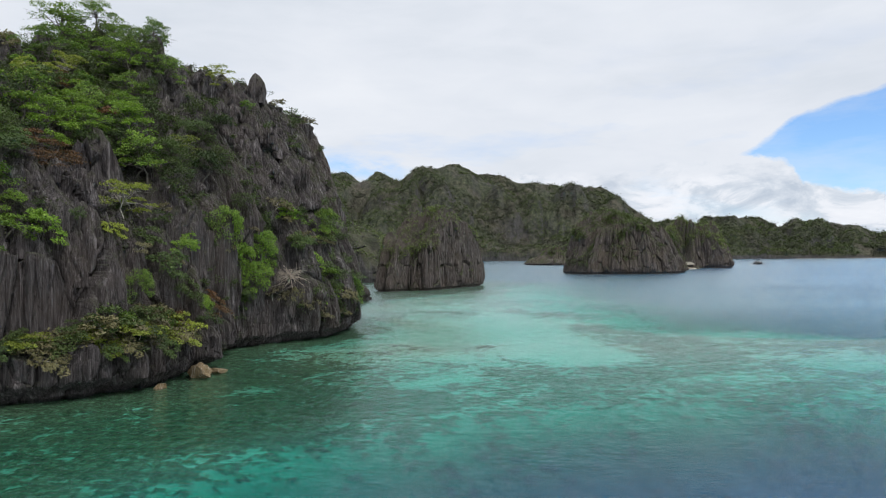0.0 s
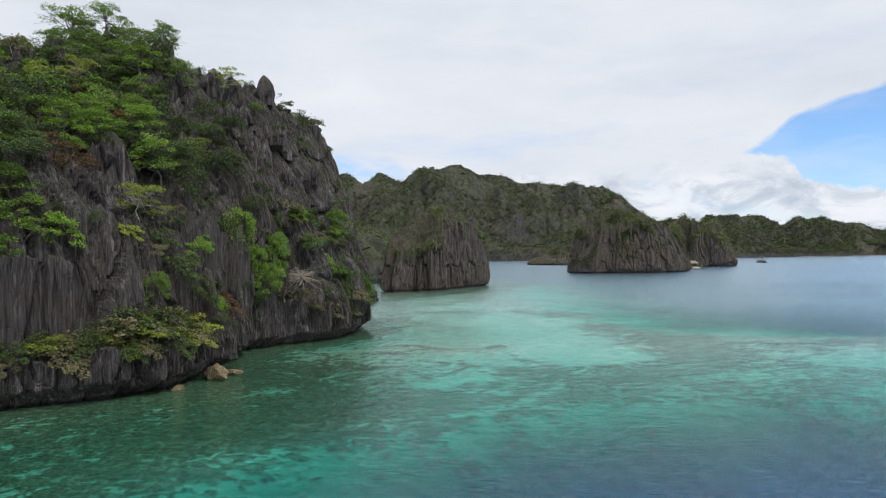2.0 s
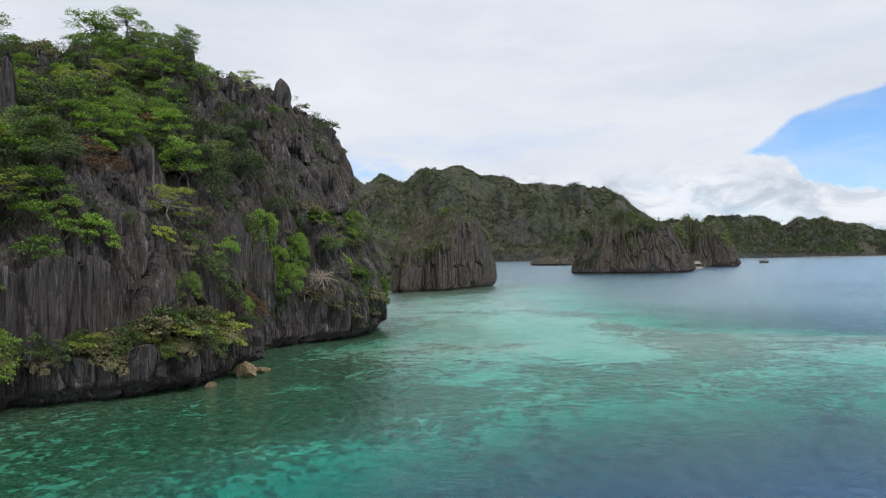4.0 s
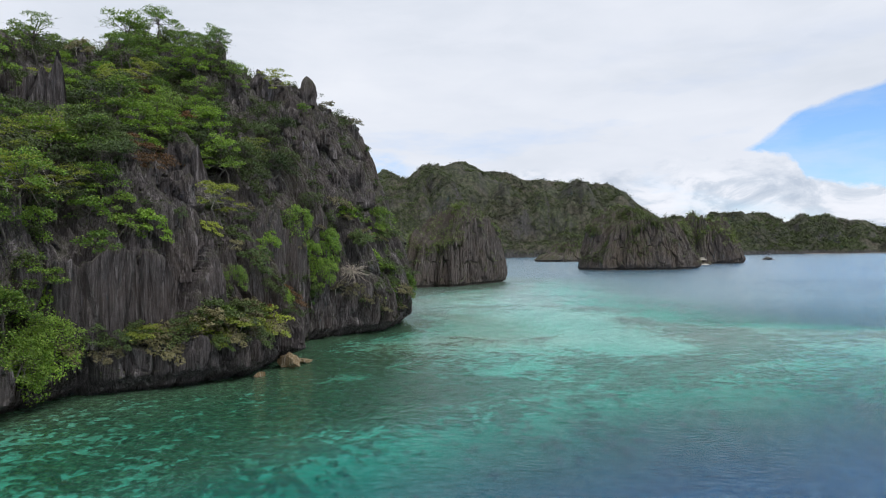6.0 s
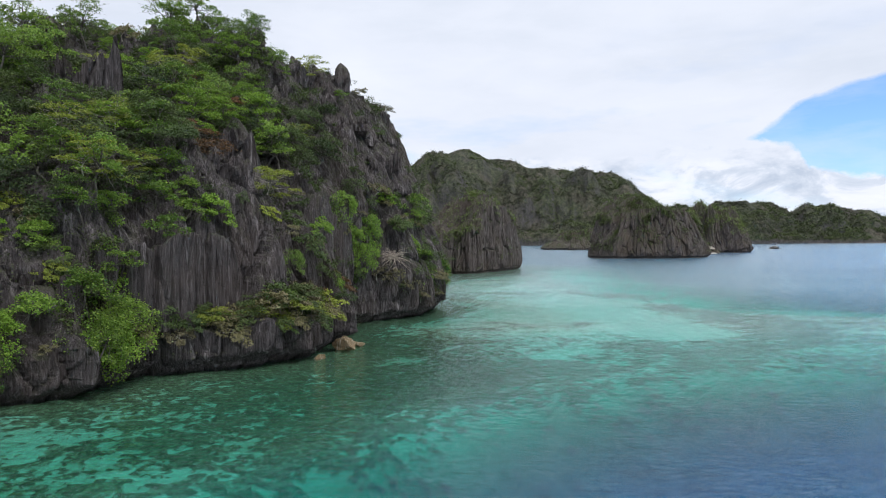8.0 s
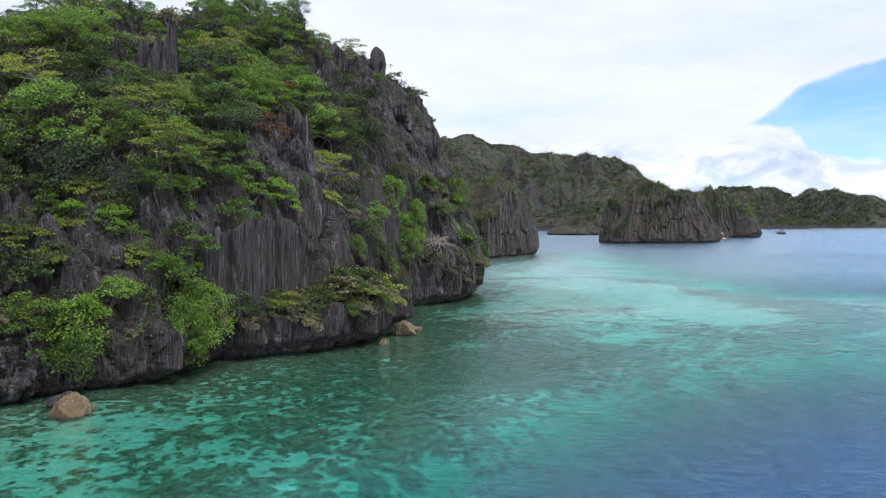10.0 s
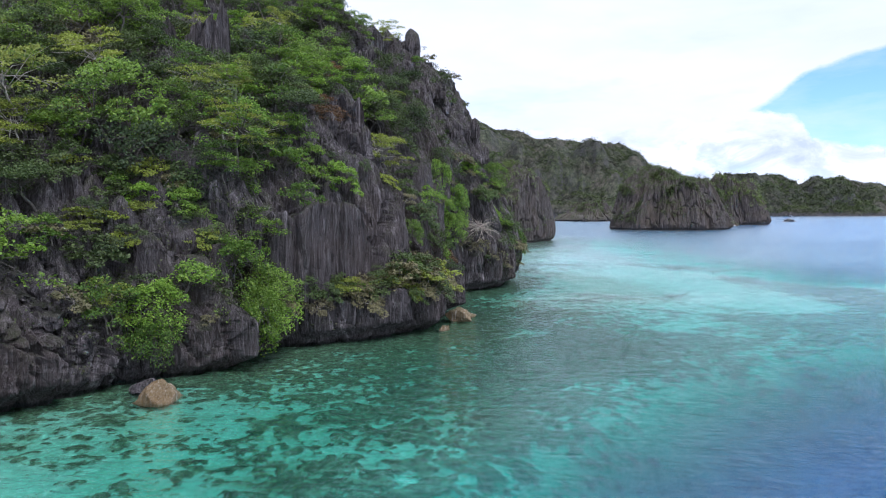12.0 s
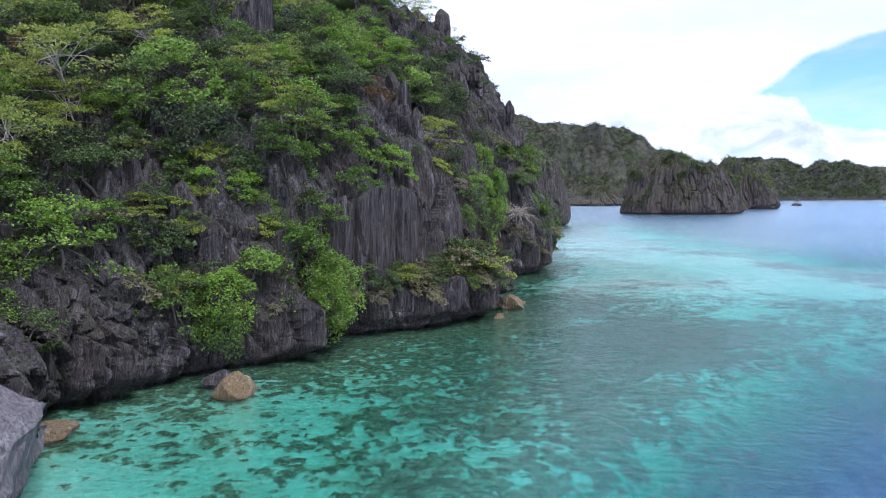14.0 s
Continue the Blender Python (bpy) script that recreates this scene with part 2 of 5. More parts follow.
def seabed_material():
    """Coral sand and reef; water absorption is painted into the colour by depth, red first."""
    m, n = material("reef_bed")
    p = n.add("ShaderNodeNewGeometry").outputs["Position"]
    z = n.add("ShaderNodeSeparateXYZ", i0=p).outputs[2]
    cov = n.add("ShaderNodeAttribute", {"attribute_name": "coral"}).outputs["Fac"]
    heads = n.add("ShaderNodeAttribute", {"attribute_name": "heads"}).outputs["Fac"]
    outer = n.add("ShaderNodeAttribute", {"attribute_name": "rubble"}).outputs["Fac"]
    f1 = n.noise(n.scaled(p, 0.9, 1.0, 0.0), 2.1, 8, 0.7, 0.3)
    f2 = n.noise(p, 4.5, 5, 0.7)
    f3 = n.noise(n.scaled(p, 0.7, 1.0, 1.0), 0.35, 5, 0.65)
    bend = n.add("ShaderNodeVectorMath", {"operation": "MULTIPLY_ADD"}, i0=n.noise(p, 2.2, 4, 0.6, out=1), i1=(0.9, 0.9, 0.0), i2=n.scaled(p, 1.0, 1.1, 0.0)).outputs[0]
    vor = n.add("ShaderNodeTexVoronoi", Vector=bend, Scale=1.9)
    edge = n.math("MULTIPLY_ADD", n.math("SUBTRACT", f1, 0.5), 1.25, n.math("MULTIPLY", cov, 0.85))
    edge = n.math("MULTIPLY_ADD", n.math("SUBTRACT", 0.42, vor.outputs["Distance"]), 0.75, edge)
    edge = n.math("MULTIPLY_ADD", n.math("SUBTRACT", f2, 0.5), 0.7, edge)
    edge = n.math("MULTIPLY_ADD", heads, 0.62, edge)
    k = n.ramp(edge, (0.56, 0.0), (0.70, 1.0))
    sand = n.ramp(f2, (0.30, (0.36, 0.35, 0.275)), (0.46, (0.46, 0.44, 0.365)), (0.70, (0.62, 0.59, 0.505)))
    rubble = n.ramp(f2, (0.35, (0.21, 0.20, 0.13)), (0.65, (0.45, 0.42, 0.31)))
    worn = n.math("MULTIPLY", n.ramp(n.math("MULTIPLY_ADD", f1, 0.4, n.math("MULTIPLY", f3, 0.6)), (0.42, 0.0), (0.56, 0.85)), n.ramp(cov, (0.02, 0.0), (0.16, 0.3), (0.5, 1.0)))
    sand = n.mix(worn, sand, rubble)
    tone = n.math("MULTIPLY_ADD", f2, 0.55, n.math("MULTIPLY", n.noise(p, 1.9, 6, 0.7), 0.45))
    reef = n.ramp(tone, (0.36, (0.030, 0.031, 0.015)), (0.49, (0.092, 0.087, 0.047)), (0.60, (0.31, 0.285, 0.19)))
    # reef and sand both turn paler away from the shore
    reef = n.mix(n.math("MULTIPLY", outer, 0.44), reef, n.ramp(tone, (0.38, (0.25, 0.25, 0.225)), (0.60, (0.53, 0.53, 0.49))))
    sand = n.mix(n.math("MULTIPLY", outer, 0.8), sand, n.ramp(f2, (0.30, (0.58, 0.58, 0.54)), (0.70, (0.74, 0.74, 0.70))))
    col = n.mix(k, sand, reef)
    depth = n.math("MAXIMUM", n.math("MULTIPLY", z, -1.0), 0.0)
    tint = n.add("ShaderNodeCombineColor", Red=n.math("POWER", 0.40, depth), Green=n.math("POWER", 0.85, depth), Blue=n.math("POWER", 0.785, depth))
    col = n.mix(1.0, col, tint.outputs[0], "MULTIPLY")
    # light scattered back by the water column, painted into the bed's colour
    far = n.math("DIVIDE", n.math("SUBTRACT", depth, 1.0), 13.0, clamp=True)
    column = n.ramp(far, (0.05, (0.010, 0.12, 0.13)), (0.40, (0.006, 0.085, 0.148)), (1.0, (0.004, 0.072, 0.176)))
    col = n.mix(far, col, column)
    bs = n.add("ShaderNodeBsdfDiffuse", Color=col, Roughness=0.5)
    n.add("ShaderNodeOutputMaterial", Surface=bs)
    return m


def hill_material():
    """A far wooded slope: dull greens, dry brown and bare grey rock in patches."""
    m, n = material("wooded_slope")
    p = n.add("ShaderNodeNewGeometry").outputs["Position"]
    nz = n.add("ShaderNodeSeparateXYZ", i0=n.add("ShaderNodeNewGeometry").outputs["Normal"]).outputs[2]
    a = n.noise(n.scaled(p, 1.0, 1.0, 0.6), 0.022, 8, 0.7)
    b = n.noise(n.scaled(p, 1, 1, 0.5), 0.22, 6, 0.7)
    wood = n.ramp(b, (0.34, (0.022, 0.027, 0.018)), (0.5, (0.055, 0.063, 0.037)), (0.66, (0.11, 0.115, 0.072)))
    dry = n.ramp(b, (0.35, (0.045, 0.038, 0.03)), (0.65, (0.13, 0.115, 0.09)))
    col = n.mix(n.ramp(a, (0.44, 0.0), (0.62, 0.85)), wood, dry)
    stone = n.ramp(n.noise(n.scaled(p, 1, 1, 0.12), 0.4, 5, 0.65), (0.3, (0.03, 0.029, 0.029)), (0.7, (0.115, 0.108, 0.108)))
    bare = n.ramp(n.noise(n.scaled(p, 1, 1, 1.6), 0.012, 6, 0.62), (0.52, 0.0), (0.64, 0.55))
    col = n.mix(bare, col, stone)
    col = n.mix(n.ramp(nz, (0.30, 0.95), (0.62, 0.0)), col, stone)
    bs = n.add("ShaderNodeBsdfPrincipled", Base_Color=col, Roughness=0.9, Normal=n.add("ShaderNodeBump", Strength=1.0, Distance=3.0, Height=b))
    bs.inputs["Specular IOR Level"].default_value = 0.15
    n.add("ShaderNodeOutputMaterial", Surface=bs)
    return m


def distant_woods():
    """Treetops seen from far off: green in some places, dry and brown in others."""
    m, n = material("distant_leaves")
    p = n.add("ShaderNodeNewGeometry").outputs["Position"]
    isl = n.add("ShaderNodeNewGeometry").outputs["Random Per Island"]
    kind = n.noise(n.scaled(p, 1, 1, 1.4), 0.016, 6, 0.62)
    col = n.ramp(kind, (0.40, (0.092, 0.122, 0.044)), (0.50, (0.074, 0.092, 0.042)), (0.56, (0.072, 0.074, 0.052)), (0.68, (0.095, 0.082, 0.07)))
    col = n.mix(n.ramp(isl, (0.2, 0.2), (0.8, 0.0)), col, (0.035, 0.042, 0.028))
    col = n.mix(n.ramp(n.noise(p, 0.15, 3, 0.6), (0.38, 0.4), (0.54, 0.0)), col, (0.030, 0.036, 0.025))
    col = n.mix(n.ramp(n.noise(n.scaled(p, 1, 1, 1.3), 0.030, 4, 0.6), (0.50, 0.0), (0.64, 0.5)), col, (0.12, 0.15, 0.05))
    bs = n.add("ShaderNodeBsdfPrincipled", Base_Color=col, Roughness=0.8)
    bs.inputs["Specular IOR Level"].default_value = 0.1
    n.add("ShaderNodeOutputMaterial", Surface=bs)
    return m


HILL = hill_material()
ROCK = rock_material("limestone", (0.016, 0.0135, 0.014), (0.090, 0.078, 0.077), (0.31, 0.275, 0.272), (0.084, 0.064, 0.053), moss=0.5)
ROCK_FAR = rock_material("far_limestone", (0.022, 0.018, 0.017), (0.100, 0.084, 0.076), (0.25, 0.215, 0.20), (0.095, 0.07, 0.05), moss=0.8, size=1.4)
# pale stone, lightened further to stand in for light on the shaded outcrop
PALE_ROCK = rock_material("pale_limestone", (0.075, 0.068, 0.07), (0.235, 0.215, 0.22), (0.46, 0.43, 0.43), (0.19, 0.165, 0.15), size=0.8)
BOULDER = rock_material("ochre_boulder", (0.10, 0.07, 0.035), (0.235, 0.168, 0.085), (0.50, 0.45, 0.37), (0.21, 0.125, 0.048), size=0.5, cracks=0.0)
GREEN = leaf_material("bright_leaves", (0.076, 0.148, 0.022), (0.22, 0.37, 0.040), (0.35, 0.43, 0.075), 0.34)
DEEP = leaf_material("dark_leaves", (0.034, 0.058, 0.019), (0.094, 0.143, 0.036), (0.15, 0.185, 0.055), 0.26)
YELLOW = leaf_material("yellow_green_leaves", (0.17, 0.22, 0.032), (0.33, 0.39, 0.055), (0.37, 0.36, 0.08))
RUST = leaf_material("rust_leaves", (0.13, 0.075, 0.036), (0.20, 0.098, 0.042), (0.13, 0.11, 0.045), 0.3, 0.0)
DRY = leaf_material("dry_leaves", (0.13, 0.115, 0.06), (0.19, 0.175, 0.075), (0.26, 0.21, 0.13), 0.2)
WOODS = distant_woods()
ISLET_GREEN = leaf_material("islet_leaves", (0.078, 0.108, 0.032), (0.155, 0.21, 0.048), (0.19, 0.19, 0.075), 0.28, 0.0)
BARK = bark_material("grey_bark", (0.055, 0.047, 0.04), (0.17, 0.15, 0.125))
DEAD_WOOD = bark_material("dead_wood", (0.24, 0.195, 0.155), (0.46, 0.39, 0.32))
PALE_BARK = bark_material("bleached_bark", (0.25, 0.22, 0.18), (0.5, 0.46, 0.4))

# ---- noise for shaping ----


def hashed(ix, iy, seed):
    h = (ix.astype(np.int64) * 374761393 + iy.astype(np.int64) * 668265263 + seed * 982451653) & 0xFFFFFFFF
    h = ((h ^ (h >> 13)) * 1274126177) & 0xFFFFFFFF
    h = ((h ^ (h >> 16)) * 2246822519) & 0xFFFFFFFF
    return ((h ^ (h >> 15)) & 0xFFFFFF) / float(0xFFFFFF)


def vnoise(x, y, seed=0):
    x, y = np.broadcast_arrays(np.asarray(x, float), np.asarray(y, float))
    ix, iy = np.floor(x), np.floor(y)
    fx, fy = x - ix, y - iy
    fx, fy = fx * fx * (3 - 2 * fx), fy * fy * (3 - 2 * fy)
    a, b = hashed(ix, iy, seed), hashed(ix + 1, iy, seed)
    c, d = hashed(ix, iy + 1, seed), hashed(ix + 1, iy + 1, seed)
    return (a * (1 - fx) + b * fx) * (1 - fy) + (c * (1 - fx) + d * fx) * fy


def fbm(x, y, seed=0, octaves=4):
    total, amp, norm = 0.0, 1.0, 0.0
    for i in range(octaves):
        total = total + amp * vnoise(x * 2 ** i, y * 2 ** i, seed + 17 * i)
        norm += amp
        amp *= 0.5
    return total / norm


def worley(x, y, seed=0):
    """Nearest and second nearest cell distance, and a random number of the nearest cell."""
    x, y = np.broadcast_arrays(np.asarray(x, float), np.asarray(y, float))
    ix, iy = np.floor(x), np.floor(y)
    f1, f2, who = np.full(x.shape, 9.0), np.full(x.shape, 9.0), np.zeros(x.shape)
    for dx in (-1, 0, 1):
        for dy in (-1, 0, 1):
            cx, cy = ix + dx, iy + dy
            d = np.hypot(cx + hashed(cx, cy, seed) - x, cy + hashed(cx, cy, seed + 1) - y)
            near = d < f1
            f2 = np.where(near, f1, np.minimum(f2, d))
            who = np.where(near, hashed(cx, cy, seed + 2), who)
            f1 = np.where(near, d, f1)
    return f1, f2, who


def karst(s, z, seed=0, k=1.0):
    """How far a limestone face stands out at s metres along and z metres up: slabs, cracks, rounded flutes and fine rills."""
    warp = s + 0.7 * k * (fbm(s / (3 * k), z / (7 * k), seed + 50, 3) - 0.5)
    f1, f2, who = worley(warp / (2.6 * k), z / (8.0 * k), seed)
    out = 1.7 * (who - 0.5) - 0.8 * np.exp(-(f2 - f1) / 0.06)
    f1, f2, who = worley(warp / (0.85 * k), z / (11 * k), seed + 7)
    out = out + 0.60 * (who - 0.5) + 0.50 * np.sqrt(np.clip(1 - (f1 * 1.35) ** 2, 0, 1)) - 0.3 * np.exp(-(f2 - f1) / 0.08)
    f1, f2, who = worley(warp / (0.34 * k), z / (5.5 * k), seed + 9)
    out = out + 0.27 * np.sqrt(np.clip(1 - (f1 * 1.3) ** 2, 0, 1)) + 0.16 * (who - 0.5)
    return out * k


def smooth(x, a, b):
    t = np.clip((np.asarray(x, float) - a) / (b - a), 0, 1)
    return t * t * (3 - 2 * t)


# ---- building helpers ----


def grid_mesh(name, pts, mat, wrap=False, smooth_faces=True):
    """A mesh from an array of points (rows, columns, 3)."""
    r, c = pts.shape[:2]
    idx = np.arange(r * c).reshape(r, c)
    nxt = np.roll(idx, -1, axis=0) if wrap else idx[1:]
    cur = idx if wrap else idx[:-1]
    quads = np.stack([cur[:, :-1], nxt[:, :-1], nxt[:, 1:], cur[:, 1:]], -1).reshape(-1, 4)
    me = bpy.data.meshes.new(name)
    me.vertices.add(r * c)
    me.vertices.foreach_set("co", pts.reshape(-1).astype(np.float32))
    me.loops.add(quads.size)
    me.loops.foreach_set("vertex_index", quads.reshape(-1).astype(np.int32))
    me.polygons.add(len(quads))
    me.polygons.foreach_set("loop_start", np.arange(0, quads.size, 4, dtype=np.int32))
    me.polygons.foreach_set("use_smooth", np.full(len(quads), smooth_faces))
    me.materials.append(mat)
    me.update()
    me.validate()
    return me


def leaf_cloud(name, centres, sizes, mat, rng, up=0.5):
    """Kite-shaped folded leaves at the given centres, facing mostly up."""
    c = np.asarray(centres, float)
    k = len(c)
    nrm = rng.normal(size=(k, 3))
    nrm /= np.linalg.norm(nrm, axis=1)[:, None]
    nrm[:, 2] = np.abs(nrm[:, 2]) + up
    nrm /= np.linalg.norm(nrm, axis=1)[:, None]
    t = np.cross(nrm, rng.normal(size=(k, 3)))
    t /= np.linalg.norm(t, axis=1)[:, None]
    b = np.cross(nrm, t)
    s = np.asarray(sizes, float)[:, None]
    droop = nrm * s * 0.22
    verts = np.stack([c - t * s * 0.5 - droop, c + b * s * 0.30, c + t * s * 0.55 - droop, c - b * s * 0.30], 1).reshape(-1, 3)
    base = np.arange(k)[:, None] * 4
    tris = np.concatenate([base + np.array([[0, 1, 3]]), base + np.array([[1, 2, 3]])], 1).reshape(-1, 3)
    me = bpy.data.meshes.new(name)
    me.vertices.add(len(verts))
    me.vertices.foreach_set("co", verts.reshape(-1).astype(np.float32))
    me.loops.add(tris.size)
    me.loops.foreach_set("vertex_index", tris.reshape(-1).astype(np.int32))
    me.polygons.add(len(tris))
    me.polygons.foreach_set("loop_start", np.arange(0, tris.size, 3, dtype=np.int32))
    me.materials.append(mat)
    me.update()
    me.validate()
    return me


def tube(bm, pts, radii, sides=6):
    """A tapered limb through pts."""
    rings = []
    for i, p in enumerate(pts):
        p = Vector(p)
        way = (Vector(pts[min(i + 1, len(pts) - 1)]) - Vector(pts[max(i - 1, 0)])).normalized()
        side = way.orthogonal().normalized()
        other = way.cross(side)
        rings.append([bm.verts.new(p + radii[i] * (math.cos(2 * math.pi * j / sides) * side + math.sin(2 * math.pi * j / sides) * other)) for j in range(sides)])
    for a, b in zip(rings, rings[1:]):
        for j in range(sides):
            bm.faces.new((a[j], a[(j + 1) % sides], b[(j + 1) % sides], b[j]))
    bm.faces.new(rings[-1])
    bm.faces.new(rings[0][::-1])


def part(name, bm, mat, parent, label=""):
    me = bpy.data.meshes.new(name)
    for f in bm.faces:
        f.smooth = True
    bm.to_mesh(me)
    bm.free()
    me.materials.append(mat)
    ob = new(name, me)
    ob.parent = parent
    return tagged(ob, label)


def mesh_part(name, me, parent, label=""):
    ob = new(name, me)
    ob.parent = parent
    return tagged(ob, label)


# ---- the headland: w runs along the shore, q out to sea ----
ALONG, OUT = np.array((0.49, 0.872)), np.array((0.872, -0.49))


def to_wq(x, y):
    return 0.49 * x + 0.872 * y, 0.872 * x - 0.49 * y


def to_xy(w, q):
    return ALONG[0] * w + OUT[0] * q, ALONG[1] * w + OUT[1] * q


SHORE = [(-52, 2), (-42.5, 14), (-40.2, 20.5), (-40.6, 22.6), (-43.0, 25.6), (-43.3, 28.7), (-41.1, 30.9), (-39.0, 33.4), (-36.2, 36.3), (-33.4, 38.6),
         (-31.8, 42.9), (-30.4, 44.8), (-27.5, 47.2), (-24.0, 49.2), (-21.6, 51.6), (-20.2, 55.0), (-19.8, 60.0), (-20.6, 66.0), (-20.8, 73.5), (-17.0, 77.3),
         (-13.4, 80.5), (-11.0, 84.6), (-10.3, 89.0), (-10.8, 96.0), (-13.0, 104.0), (-17.0, 113.0), (-28.0, 121.0), (-45.0, 130.0)]
_s = np.array([to_wq(*p) for p in SHORE])
_sw, _sq = _s[np.argsort(_s[:, 0])].T


def shore_q(w):
    kern = sum(np.interp(w + o, _sw, _sq) for o in (-0.8, -0.4, 0, 0.4, 0.8)) / 5
    return kern


PROFILES = {}


def profile(w, *pts):
    """Ground at w metres along: pairs of metres inland and metres up."""
    PROFILES[w] = np.array([(1.6, -3.0), (1.3, 0.0), (0.35, 0.55), (0.0, 1.1), *pts, (96, 0.6 * pts[-1][1]), (110, -3.0)])


profile(-14, (0.3, 2.2), (3, 4), (8, 7), (20, 13), (40, 22), (75, 24))
profile(3, (0.2, 2.6), (2.5, 4.2), (4, 5.2), (9, 8.5), (20, 15), (40, 24), (75, 26))
profile(10, (0.2, 3.0), (2.5, 4.4), (5, 7.5), (10, 12), (17, 16.5), (40, 26), (75, 27))
profile(15, (0.2, 3.0), (2.5, 4.4), (3.6, 8), (10, 14), (17, 18), (40, 28), (75, 28))
profile(24, (0.1, 3.3), (1.8, 3.9), (3.0, 9.5), (4.5, 12), (9.5, 16.5), (16, 22), (30, 28.5), (45, 33), (75, 33))
profile(31, (0.1, 3.1), (2.8, 3.9), (3.8, 9.5), (5, 13), (9, 16.5), (15, 19), (27, 27), (38, 34), (75, 34))
profile(39, (0.2, 2.6), (3.2, 3.8), (4.6, 11), (9, 15.5), (12, 18), (27, 30), (36, 36), (75, 37))
profile(47, (0.2, 3.6), (1.2, 8), (2.8, 14), (8, 19), (18, 27), (27, 34.5), (36, 38), (75, 38))
profile(56, (0.2, 7), (0.8, 14), (2.5, 19), (8, 26), (15, 32.5), (27, 39), (75, 39))
profile(63, (0.2, 5), (2.0, 11), (6.6, 19), (12.6, 26.5), (19, 32), (28, 37), (75, 38))
profile(72, (0.2, 5), (2.8, 10), (7.4, 19), (12.6, 27), (16.5, 32.8), (28, 36), (75, 36))
profile(78, (0.2, 6), (2.6, 13), (6.2, 22), (9.6, 28.5), (12.5, 32.8), (30, 34), (75, 33))
profile(83, (0.2, 6), (0.9, 14), (1.5, 20), (3.9, 26), (6.0, 29.6), (10, 31.0), (30, 32), (75, 31))
profile(87, (0.2, 6), (1.6, 12), (4.2, 19), (8.6, 24), (18, 26), (30, 27), (75, 27))
profile(90, (0.2, 5), (1.6, 9), (4, 13), (9, 17), (20, 22), (75, 22))
profile(100, (0.2, 4), (3, 7), (8, 11), (20, 16), (75, 16))
profile(125, (0.2, 3), (3, 5), (8, 7), (20, 9), (75, 9))

NV = 520
_pw = np.array(sorted(PROFILES))
_even = []
for _w in _pw:
    _p = PROFILES[_w]
    _l = np.concatenate([[0], np.cumsum(np.hypot(*np.diff(_p, axis=0).T))])
    # anchor by arc length so that ledges meet ledges; the last stretch is coarse
    _t = np.concatenate([np.linspace(0, 66, NV - 24), np.linspace(67.0, _l[-1], 24)])
    _even.append(np.stack([np.interp(_t, _l, _p[:, 0]), np.interp(_t, _l, _p[:, 1])], 1))
_even = np.array(_even)


